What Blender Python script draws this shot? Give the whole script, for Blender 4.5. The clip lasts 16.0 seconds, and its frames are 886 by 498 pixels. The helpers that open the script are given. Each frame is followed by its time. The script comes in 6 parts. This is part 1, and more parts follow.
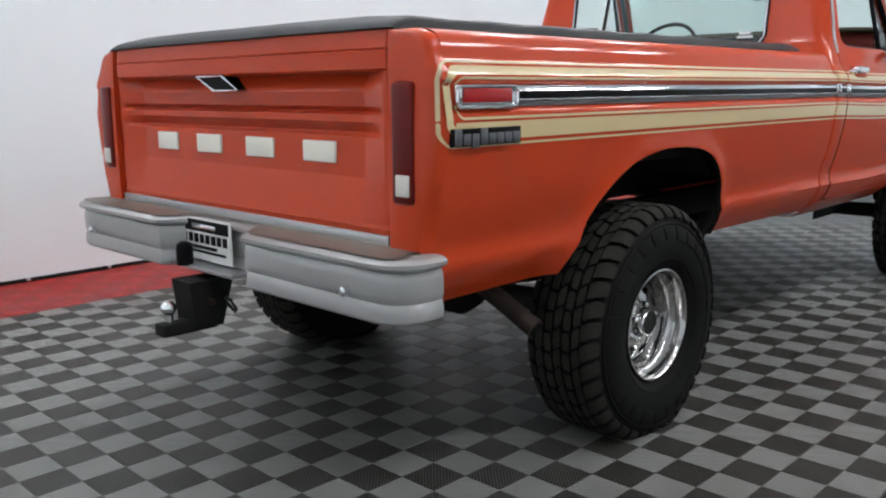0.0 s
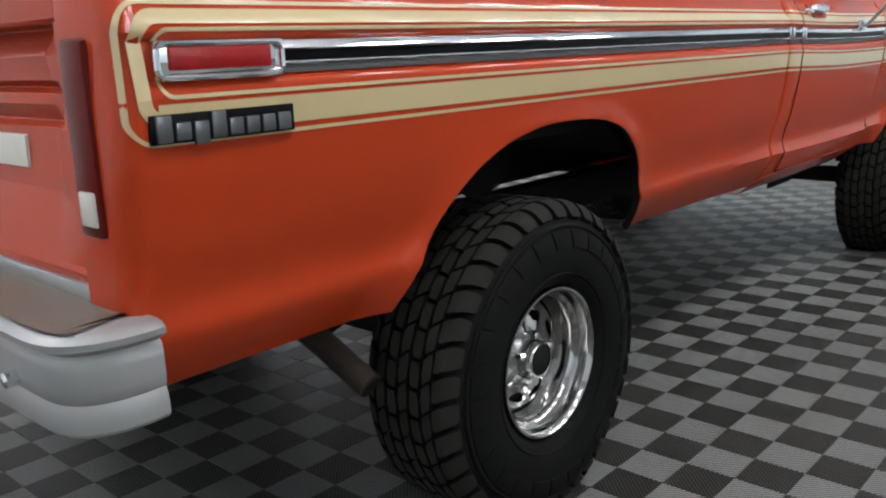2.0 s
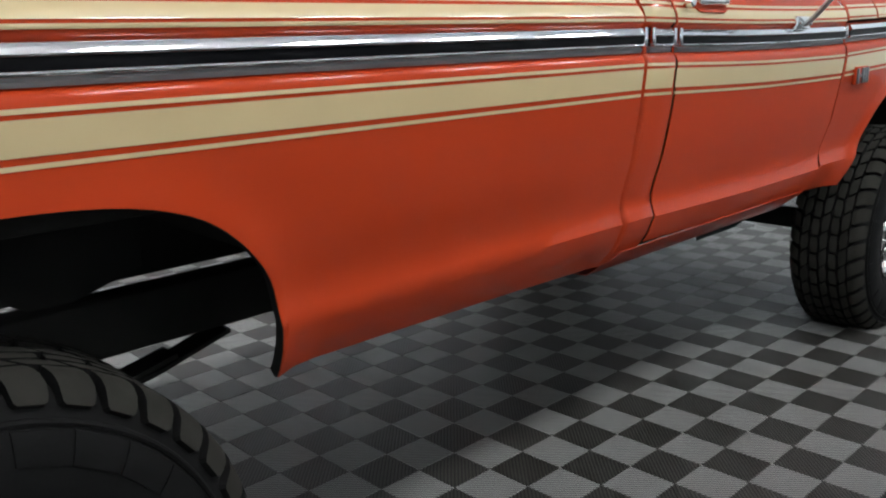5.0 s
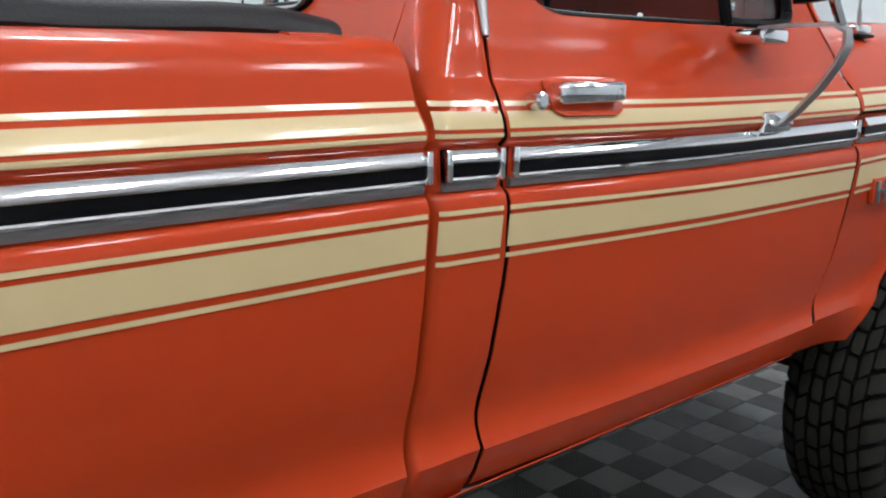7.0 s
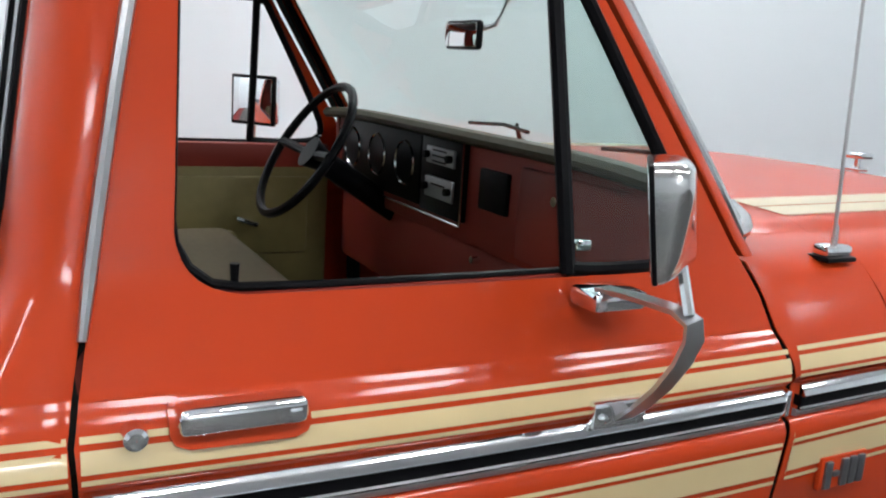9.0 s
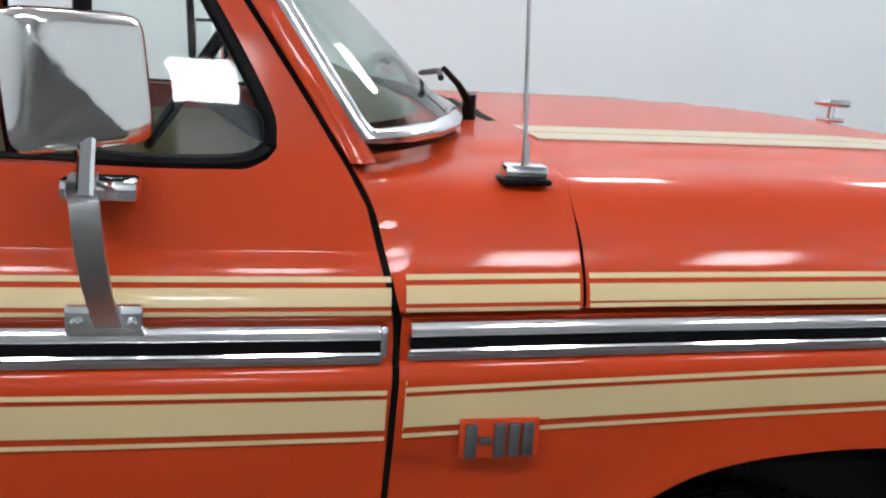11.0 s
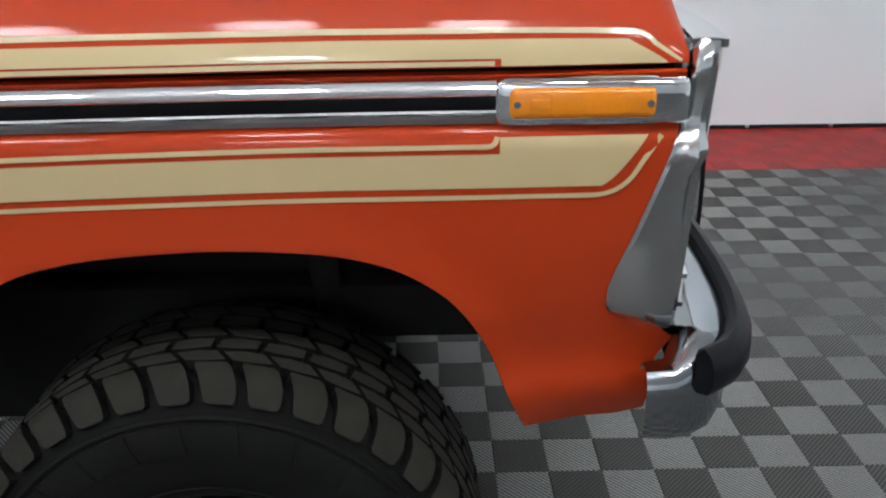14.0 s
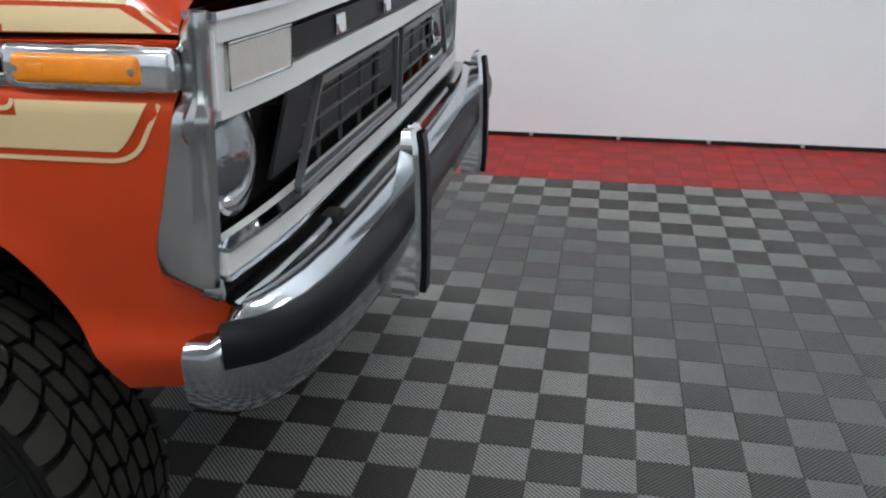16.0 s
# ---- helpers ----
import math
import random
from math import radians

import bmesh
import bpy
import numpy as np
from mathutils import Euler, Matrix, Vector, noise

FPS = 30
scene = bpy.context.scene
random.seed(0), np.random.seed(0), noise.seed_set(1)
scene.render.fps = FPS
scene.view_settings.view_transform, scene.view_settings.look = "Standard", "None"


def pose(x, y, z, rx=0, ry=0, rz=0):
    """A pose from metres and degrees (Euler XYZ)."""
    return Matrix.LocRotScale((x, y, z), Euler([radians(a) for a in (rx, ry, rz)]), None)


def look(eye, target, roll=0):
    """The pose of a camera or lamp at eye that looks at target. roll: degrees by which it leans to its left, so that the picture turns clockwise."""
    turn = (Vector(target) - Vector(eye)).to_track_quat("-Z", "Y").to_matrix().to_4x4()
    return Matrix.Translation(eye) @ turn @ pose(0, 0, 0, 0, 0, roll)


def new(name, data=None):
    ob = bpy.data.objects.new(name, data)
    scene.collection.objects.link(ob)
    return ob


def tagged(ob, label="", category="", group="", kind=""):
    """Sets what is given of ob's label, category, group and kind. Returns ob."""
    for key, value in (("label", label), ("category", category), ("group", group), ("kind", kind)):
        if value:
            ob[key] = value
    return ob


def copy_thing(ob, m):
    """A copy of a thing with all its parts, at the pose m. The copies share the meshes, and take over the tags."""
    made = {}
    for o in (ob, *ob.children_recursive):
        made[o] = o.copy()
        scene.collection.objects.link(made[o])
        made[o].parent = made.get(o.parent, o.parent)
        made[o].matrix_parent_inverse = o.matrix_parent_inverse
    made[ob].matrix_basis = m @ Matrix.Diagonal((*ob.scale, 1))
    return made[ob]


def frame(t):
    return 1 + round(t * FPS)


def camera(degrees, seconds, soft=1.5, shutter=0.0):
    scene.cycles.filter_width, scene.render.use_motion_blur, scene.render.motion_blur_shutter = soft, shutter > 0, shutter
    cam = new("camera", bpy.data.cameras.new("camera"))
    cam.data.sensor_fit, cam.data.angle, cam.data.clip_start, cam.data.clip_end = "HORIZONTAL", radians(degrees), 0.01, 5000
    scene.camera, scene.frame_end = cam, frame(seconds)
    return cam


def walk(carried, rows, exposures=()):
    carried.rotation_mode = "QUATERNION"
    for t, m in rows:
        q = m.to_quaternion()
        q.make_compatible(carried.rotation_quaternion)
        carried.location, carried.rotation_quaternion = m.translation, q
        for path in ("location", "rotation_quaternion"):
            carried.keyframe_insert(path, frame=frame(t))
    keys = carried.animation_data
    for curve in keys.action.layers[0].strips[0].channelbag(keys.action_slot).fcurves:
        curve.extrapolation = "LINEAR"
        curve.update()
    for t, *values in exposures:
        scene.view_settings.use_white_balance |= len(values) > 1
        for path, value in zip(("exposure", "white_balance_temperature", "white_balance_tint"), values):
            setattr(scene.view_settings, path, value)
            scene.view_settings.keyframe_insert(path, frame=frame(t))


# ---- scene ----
# the camera and its walk: seconds, eye, target, roll
cam = camera(55.1, 16.0, soft=2.1)
PATH = [
    (0, (-3.931, -1.403, 1.147), (-2.524, -0.031, 0.776), -0.5),
    (0.5, (-3.741, -1.262, 1.129), (-2.297, 0.065, 0.733), -0.6),
    (1, (-3.546, -1.134, 1.124), (-2.059, 0.134, 0.697), -1.0),
    (1.5, (-3.32, -1.114, 1.123), (-1.845, 0.16, 0.676), -1.8),
    (2, (-3.095, -1.135, 1.134), (-1.656, 0.174, 0.669), -2.2),
    (2.5, (-2.868, -1.065, 1.13), (-1.413, 0.218, 0.644), -1.9),
    (3, (-2.59, -1.011, 1.124), (-1.128, 0.259, 0.626), -2.4),
    (3.5, (-2.371, -1.073, 1.139), (-0.956, 0.245, 0.63), -2.2),
    (4, (-2.149, -1.108, 1.149), (-0.767, 0.245, 0.638), -2.0),
    (4.2, (-2.068, -1.122, 1.148), (-0.694, 0.242, 0.648), -2.2),
    (6.3, (-0.97, -0.852, 1.149), (0.347, 0.575, 0.668), -0.5),
    (6.5, (-0.867, -0.822, 1.158), (0.443, 0.618, 0.7), -1.0),
    (7, (-0.663, -0.809, 1.264), (0.588, 0.688, 0.823), 0.4),
    (7.5, (-0.474, -0.833, 1.452), (0.654, 0.746, 0.969), 2.65),
    (8, (-0.317, -0.829, 1.558), (0.740, 0.814, 1.133), 2.3),
    (8.2, (-0.242, -0.804, 1.590), (0.797, 0.852, 1.172), 2.65),
    (10.3, (0.645, -0.906, 1.569), (1.265, 0.941, 1.115), 5.0),
    (10.5, (0.749, -0.916, 1.548), (1.319, 0.944, 1.085), 5.1),
    (11, (0.965, -1.008, 1.49), (1.384, 0.891, 1.025), 3.9),
    (11.5, (1.136, -1.009, 1.425), (1.51, 0.893, 0.933), 3.7),
    (12, (1.314, -1.001, 1.379), (1.647, 0.898, 0.846), 3.4),
    (12.5, (1.547, -1.049, 1.327), (1.751, 0.867, 0.79), 1.9),
    (13, (1.691, -1.04, 1.358), (1.914, 0.826, 0.674), 2.2),
    (13.5, (1.906, -1.033, 1.352), (2.037, 0.826, 0.626), 0.7),
    (14, (2.121, -0.996, 1.373), (2.157, 0.842, 0.585), -0.4),
    (14.5, (2.322, -0.973, 1.344), (2.297, 0.878, 0.589), 0.3),
    (15, (2.536, -0.984, 1.341), (2.418, 0.865, 0.587), 0.3),
    (15.5, (2.73, -0.947, 1.332), (2.521, 0.888, 0.565), 0.0),
    (16, (2.952, -0.955, 1.331), (2.603, 0.858, 0.562), -0.2),
]
EXPOSURES = [(0, -0.05), (2, -0.05), (4.2, -0.03), (6.5, 0.0), (7.5, 0.06), (8.2, 0.05), (10.5, -0.06), (11.5, -0.13), (12.5, -0.09), (13.5, -0.12), (14.5, -0.10), (16, -0.06)]
walk(cam, [(t, look(eye, to, roll)) for t, eye, to, roll in PATH], EXPOSURES)

# ---------------------------------------------------------------- world, lamps
world = bpy.data.worlds.new("world")
scene.world = world
world.use_nodes = True
world.node_tree.nodes["Background"].inputs[0].default_value = (0.75, 0.8, 0.9, 1)
world.node_tree.nodes["Background"].inputs[1].default_value = 0.05
scene.view_settings.exposure = 0.0


# ---------------------------------------------------------------- materials
def material(name, colour, rough=0.5, metal=0.0, coat=0.0, noise_scale=0.0, vary=0.0, bump=0.0, bump_scale=0.0,
             rough_vary=0.0, emit=0.0, spec=0.5, transmission=0.0, alpha=1.0):
    m = bpy.data.materials.new(name)
    m.use_nodes = True
    t = m.node_tree
    b = t.nodes["Principled BSDF"]
    b.inputs["Base Color"].default_value = (*colour, 1)
    b.inputs["Roughness"].default_value = rough
    b.inputs["Metallic"].default_value = metal
    b.inputs["Coat Weight"].default_value = coat
    b.inputs["Coat Roughness"].default_value = 0.04
    b.inputs["Specular IOR Level"].default_value = spec
    b.inputs["Transmission Weight"].default_value = transmission
    b.inputs["Alpha"].default_value = alpha
    if emit:
        b.inputs["Emission Color"].default_value = (*colour, 1)
        b.inputs["Emission Strength"].default_value = emit
    if noise_scale:
        co = t.nodes.new("ShaderNodeTexCoord")
        n = t.nodes.new("ShaderNodeTexNoise")
        n.inputs["Scale"].default_value = noise_scale
        n.inputs["Detail"].default_value = 6
        t.links.new(co.outputs["Object"], n.inputs["Vector"])
        if vary:
            mix = t.nodes.new("ShaderNodeMix")
            mix.data_type = "RGBA"
            mix.inputs["A"].default_value = (*[c * (1 - vary) for c in colour], 1)
            mix.inputs["B"].default_value = (*[min(1, c * (1 + vary)) for c in colour], 1)
            t.links.new(n.outputs["Fac"], mix.inputs["Factor"])
            t.links.new(mix.outputs["Result"], b.inputs["Base Color"])
        if rough_vary:
            r = t.nodes.new("ShaderNodeMapRange")
            r.inputs["To Min"].default_value = max(0, rough - rough_vary)
            r.inputs["To Max"].default_value = rough + rough_vary
            t.links.new(n.outputs["Fac"], r.inputs["Value"])
            t.links.new(r.outputs["Result"], b.inputs["Roughness"])
        if bump:
            n2 = t.nodes.new("ShaderNodeTexNoise")
            n2.inputs["Scale"].default_value = bump_scale or noise_scale
            n2.inputs["Detail"].default_value = 4
            t.links.new(co.outputs["Object"], n2.inputs["Vector"])
            bp = t.nodes.new("ShaderNodeBump")
            bp.inputs["Strength"].default_value = bump
            bp.inputs["Distance"].default_value = 0.004
            t.links.new(n2.outputs["Fac"], bp.inputs["Height"])
            t.links.new(bp.outputs["Normal"], b.inputs["Normal"])
    return m


def pane_material(name, tint):
    """A thin pane: clear and lightly tinted, with a mirror gloss that grows towards grazing."""
    m = bpy.data.materials.new(name)
    m.use_nodes = True
    t = m.node_tree
    t.nodes.remove(t.nodes["Principled BSDF"])
    clear = t.nodes.new("ShaderNodeBsdfTransparent")
    clear.inputs["Color"].default_value = (*tint, 1)
    gloss = t.nodes.new("ShaderNodeBsdfGlossy")
    gloss.inputs["Roughness"].default_value = 0.015
    facing = t.nodes.new("ShaderNodeLayerWeight")
    facing.inputs["Blend"].default_value = 0.5
    steep = t.nodes.new("ShaderNodeMath")
    steep.operation = "POWER"
    steep.inputs[1].default_value = 4.5
    t.links.new(facing.outputs["Facing"], steep.inputs[0])
    fresnel = t.nodes.new("ShaderNodeMath")
    fresnel.operation = "MULTIPLY_ADD"
    fresnel.inputs[1].default_value = 0.85
    fresnel.inputs[2].default_value = 0.06
    t.links.new(steep.outputs[0], fresnel.inputs[0])
    mix = t.nodes.new("ShaderNodeMixShader")
    t.links.new(fresnel.outputs[0], mix.inputs[0])
    t.links.new(clear.outputs[0], mix.inputs[1])
    t.links.new(gloss.outputs[0], mix.inputs[2])
    t.links.new(mix.outputs[0], t.nodes["Material Output"].inputs["Surface"])
    return m


def floor_tile_material(name, colour, turn, dust_glare=1.0):
    """Ribbed plastic floor tile: fine parallel ribs with dark slots between them, running with the tile's turn."""
    m = bpy.data.materials.new(name)
    m.use_nodes = True
    t = m.node_tree
    b = t.nodes["Principled BSDF"]
    b.inputs["Specular IOR Level"].default_value = 0.32
    co = t.nodes.new("ShaderNodeTexCoord")
    sep = t.nodes.new("ShaderNodeSeparateXYZ")
    t.links.new(co.outputs["Object"], sep.inputs[0])
    add = t.nodes.new("ShaderNodeMath")
    add.operation = "ADD" if turn > 0 else "SUBTRACT"
    t.links.new(sep.outputs["X"], add.inputs[0])
    t.links.new(sep.outputs["Y"], add.inputs[1])
    mul = t.nodes.new("ShaderNodeMath")
    mul.operation = "MULTIPLY"
    mul.inputs[1].default_value = 2 * math.pi * 10 / 0.1352
    t.links.new(add.outputs[0], mul.inputs[0])
    sn = t.nodes.new("ShaderNodeMath")
    sn.operation = "SINE"
    t.links.new(mul.outputs[0], sn.inputs[0])
    ramp = t.nodes.new("ShaderNodeMapRange")
    ramp.inputs["From Min"].default_value = -0.6
    ramp.inputs["From Max"].default_value = 0.2
    t.links.new(sn.outputs[0], ramp.inputs["Value"])
    noise_big = t.nodes.new("ShaderNodeTexNoise")
    noise_big.inputs["Scale"].default_value = 2.2
    noise_big.inputs["Detail"].default_value = 7
    geo = t.nodes.new("ShaderNodeNewGeometry")
    t.links.new(geo.outputs["Position"], noise_big.inputs["Vector"])
    info = t.nodes.new("ShaderNodeObjectInfo")
    dust = t.nodes.new("ShaderNodeMix")
    dust.data_type = "RGBA"
    dust.inputs["A"].default_value = (*[c * 0.72 for c in colour], 1)
    dust.inputs["B"].default_value = (*[c * 1.25 for c in colour], 1)
    t.links.new(noise_big.outputs["Fac"], dust.inputs["Factor"])
    mix = t.nodes.new("ShaderNodeMix")
    mix.data_type = "RGBA"
    mix.inputs["A"].default_value = (*[c * 0.14 for c in colour], 1)
    t.links.new(ramp.outputs["Result"], mix.inputs["Factor"])
    patch = t.nodes.new("ShaderNodeTexNoise")
    patch.inputs["Scale"].default_value = 0.55
    patch.inputs["Detail"].default_value = 5
    patch.inputs["Roughness"].default_value = 0.62
    t.links.new(geo.outputs["Position"], patch.inputs["Vector"])
    film_ = t.nodes.new("ShaderNodeMapRange")
    film_.inputs["From Min"].default_value = 0.42
    film_.inputs["From Max"].default_value = 0.64
    film_.inputs["To Max"].default_value = 0.35 * dust_glare
    t.links.new(patch.outputs["Fac"], film_.inputs["Value"])
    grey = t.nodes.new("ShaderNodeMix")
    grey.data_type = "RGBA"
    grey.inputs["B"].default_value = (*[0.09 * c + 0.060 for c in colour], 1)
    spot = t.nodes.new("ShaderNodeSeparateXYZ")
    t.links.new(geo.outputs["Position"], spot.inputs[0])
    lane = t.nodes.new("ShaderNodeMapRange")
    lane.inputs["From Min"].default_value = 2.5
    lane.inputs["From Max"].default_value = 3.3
    lane.inputs["To Max"].default_value = 0.75 * dust_glare
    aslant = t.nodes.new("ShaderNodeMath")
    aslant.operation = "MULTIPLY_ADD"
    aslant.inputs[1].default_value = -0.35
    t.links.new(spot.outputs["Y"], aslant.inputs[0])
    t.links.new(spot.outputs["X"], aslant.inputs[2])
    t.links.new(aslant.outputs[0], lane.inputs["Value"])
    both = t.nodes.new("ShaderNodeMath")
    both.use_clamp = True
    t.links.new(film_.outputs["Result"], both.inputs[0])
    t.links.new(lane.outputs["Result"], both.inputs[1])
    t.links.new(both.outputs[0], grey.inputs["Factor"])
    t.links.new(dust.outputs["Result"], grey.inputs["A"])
    # scuffed, wiped smear past the truck's nose with painted wall glare; levels the two greys
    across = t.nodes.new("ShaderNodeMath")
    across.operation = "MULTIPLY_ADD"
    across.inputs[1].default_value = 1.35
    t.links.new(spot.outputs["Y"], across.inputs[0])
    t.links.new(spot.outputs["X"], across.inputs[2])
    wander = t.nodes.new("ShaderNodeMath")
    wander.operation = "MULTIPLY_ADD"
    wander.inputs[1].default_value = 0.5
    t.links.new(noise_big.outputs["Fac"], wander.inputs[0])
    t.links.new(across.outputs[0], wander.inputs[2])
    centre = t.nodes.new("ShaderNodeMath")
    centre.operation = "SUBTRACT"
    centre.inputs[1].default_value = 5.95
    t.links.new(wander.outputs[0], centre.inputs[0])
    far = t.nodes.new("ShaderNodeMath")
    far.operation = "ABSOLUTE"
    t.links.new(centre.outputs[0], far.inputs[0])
    smear_glare = t.nodes.new("ShaderNodeMapRange")
    smear_glare.inputs["From Min"].default_value = 0.30
    smear_glare.inputs["From Max"].default_value = 1.0
    smear_glare.inputs["To Min"].default_value = 0.99 * dust_glare
    smear_glare.inputs["To Max"].default_value = 0.0
    t.links.new(far.outputs[0], smear_glare.inputs["Value"])
    scuff_glare = t.nodes.new("ShaderNodeMix")
    scuff_glare.data_type = "RGBA"
    scuff_glare.inputs["B"].default_value = (*[0.07 * c + 0.085 for c in colour], 1)
    t.links.new(smear_glare.outputs["Result"], scuff_glare.inputs["Factor"])
    t.links.new(grey.outputs["Result"], scuff_glare.inputs["A"])
    t.links.new(scuff_glare.outputs["Result"], mix.inputs["B"])
    t.links.new(mix.outputs["Result"], b.inputs["Base Color"])
    r = t.nodes.new("ShaderNodeMapRange")
    r.inputs["To Min"].default_value = 0.38
    r.inputs["To Max"].default_value = 0.62
    t.links.new(noise_big.outputs["Fac"], r.inputs["Value"])
    t.links.new(r.outputs["Result"], b.inputs["Roughness"])
    bp = t.nodes.new("ShaderNodeBump")
    bp.inputs["Strength"].default_value = 0.35
    bp.inputs["Distance"].default_value = 0.004
    t.links.new(ramp.outputs["Result"], bp.inputs["Height"])
    t.links.new(bp.outputs["Normal"], b.inputs["Normal"])
    return m


PAINT = material("orange_paint", (0.47, 0.0440, 0.0088), 0.5, 0.0, 0.52, 3.0, 0.07, 0.0, 60, 0.05, spec=0.08)
PAINT.node_tree.nodes["Principled BSDF"].inputs["Coat Roughness"].default_value = 0.09
CREAM = material("cream_stripe_paint", (0.63, 0.49, 0.265), 0.3, 0, 0.6, 8, 0.05)
CHROME = material("chrome", (0.82, 0.83, 0.85), 0.06, 1.0, 0, 9, 0.06, 0.02, 30, 0.03)
STEP = material("worn_bare_steel", (0.23, 0.205, 0.175), 0.5, 0.7, 0, 22, 0.35, 0.15, 60, 0.15)
TRIM_OLIVE = material("olive_door_vinyl", (0.20, 0.165, 0.06), 0.55, 0, 0, 25, 0.15, 0.15, 200)
ALU = material("brushed_aluminium", (0.50, 0.51, 0.52), 0.34, 1.0, 0, 14, 0.12, 0.05, 90, 0.08)
SATIN = material("silver_bumper_paint", (0.39, 0.39, 0.385), 0.46, 0.5, 0.1, 12, 0.1, 0.05, 50, 0.08)
ARGENT = material("argent_paint", (0.30, 0.30, 0.31), 0.4, 0.4, 0.2, 10, 0.08)
WHITE_PAINT = material("white_grille_paint", (0.72, 0.72, 0.70), 0.35, 0, 0.3, 6, 0.06)
BLACK = material("black_trim_plastic", (0.005, 0.005, 0.006), 0.35, 0, 0.0, 20, 0.3, 0.05, 60, spec=0.08)
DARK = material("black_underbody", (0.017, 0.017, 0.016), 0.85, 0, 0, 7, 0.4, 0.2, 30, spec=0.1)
RUBBER = material("tyre_rubber", (0.006, 0.006, 0.006), 0.75, 0, 0, 15, 0.45, 0.12, 120, 0.1, spec=0.12)
TREAD = material("dusty_tread_rubber", (0.026, 0.0252, 0.0215), 0.85, 0, 0, 25, 0.35, 0.15, 150, 0.1, spec=0.12)
WHEEL_CHROME = material("wheel_chrome", (0.52, 0.51, 0.50), 0.11, 1.0, 0, 14, 0.22, 0.06, 40, 0.06)
BUMPER_CHROME = material("bumper_chrome", (0.40, 0.42, 0.45), 0.14, 1.0, 0, 9, 0.1, 0.05, 25, 0.05)
PAN_METAL = material("dark_bright_metal", (0.26, 0.27, 0.27), 0.2, 1.0, 0, 9, 0.25, 0.05, 25, 0.08)
BADGE_METAL = material("dark_badge_metal", (0.17, 0.175, 0.185), 0.3, 0.8, 0.2, 20, 0.15)
VINYL = material("black_vinyl", (0.011, 0.012, 0.014), 0.5, 0, 0, 5, 0.3, 0.25, 220, 0.1, spec=0.3)
RUST = material("rusty_steel", (0.032, 0.020, 0.014), 0.7, 0.3, 0, 18, 0.5, 0.3, 60, 0.1)
GLASS = pane_material("glass", (0.82, 0.92, 0.89))
SIDE_RED = material("side_lamp_red", (0.34, 0.006, 0.008), 0.25, 0, 0.1, 40, 0.25, 0.2, 200)
RED_LENS = material("red_lens", (0.115, 0.006, 0.004), 0.3, 0, 0.1, 40, 0.2, 0.15, 200, spec=0.15)
AMBER = material("amber_lens", (0.85, 0.26, 0.01), 0.18, 0, 0.5, 30, 0.12, 0.15, 180)
LENS_GLASS = material("headlamp_glass", (0.27, 0.28, 0.29), 0.12, 0.9, 0.5, 30, 0.4, 0.3, 70)
BLOCK_CREAM = material("cream_letter_paint", (0.78, 0.75, 0.66), 0.35, 0, 0.2, 20, 0.06)
CLEAR_LENS = material("clear_lens", (0.60, 0.58, 0.52), 0.2, 0, 0.5, 30, 0.1, 0.2, 150)
WALL = material("white_wall_paint", (0.81, 0.862, 0.885), 0.7, 0, 0, 1.4, 0.02, 0.05, 120)
CEIL = material("white_ceiling_paint", (0.7, 0.7, 0.7), 0.8, 0, 0, 1.1, 0.03)
LAMP = material("lit_tube", (0.95, 0.97, 1.0), 0.5, emit=35.5)
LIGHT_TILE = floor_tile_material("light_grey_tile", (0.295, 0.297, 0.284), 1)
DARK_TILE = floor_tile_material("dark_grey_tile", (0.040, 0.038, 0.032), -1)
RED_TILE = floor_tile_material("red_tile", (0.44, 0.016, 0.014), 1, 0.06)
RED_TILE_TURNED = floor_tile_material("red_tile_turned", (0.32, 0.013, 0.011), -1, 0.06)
CHROME_SATIN = material("dull_chrome", (0.62, 0.63, 0.64), 0.17, 1.0, 0, 9, 0.08, 0.05, 25, 0.05)
BLACK_RUBBER = material("black_bumper_rubber", (0.007, 0.0075, 0.010), 0.4, 0, 0, 12, 0.3, 0.1, 90, spec=0.14)
# body orange made darker: the cab's inner shade is put into the colour
PAINT_SHADED = material("orange_paint_shaded", (0.20, 0.016, 0.006), 0.55, 0, 0.0, 5, 0.1)
SEAT_CLOTH = material("olive_ribbed_cloth", (0.11, 0.085, 0.045), 0.8, 0, 0, 60, 0.3, 0.4, 200)
INSERT_METAL = material("dull_insert_metal", (0.17, 0.175, 0.18), 0.35, 0.8, 0, 15, 0.2)
INSERT_BACK = material("dark_grey_mesh", (0.022, 0.023, 0.025), 0.5, 0, 0, 60, 0.4, 0.3, 240)
MIRROR_SHELL = material("satin_chrome_shell", (0.70, 0.69, 0.68), 0.13, 1.0, 0, 9, 0.05, 0.02, 30, 0.04)
MIRROR = material("mirror_silver", (0.9, 0.9, 0.9), 0.02, 1.0)
OLIVE = material("olive_vinyl", (0.045, 0.036, 0.014), 0.6, 0, 0, 25, 0.15, 0.15, 200)


# ---------------------------------------------------------------- mesh helpers
WIDE = 1.85          # the truck's width
MID = WIDE / 2


def link_mesh(name, bm, mat, parent=None, label="", smooth=35):
    bmesh.ops.recalc_face_normals(bm, faces=bm.faces)
    limit = radians(smooth)
    for f in bm.faces:
        f.smooth = True
    for e in bm.edges:
        e.smooth = len(e.link_faces) == 2 and e.calc_face_angle(0) < limit
    me = bpy.data.meshes.new(name)
    bm.to_mesh(me)
    bm.free()
    for one in (mat if isinstance(mat, (list, tuple)) else [mat]):
        me.materials.append(one)
    ob = new(name, me)
    if parent:
        ob.parent = parent
    if label:
        ob["label"] = label
    return ob


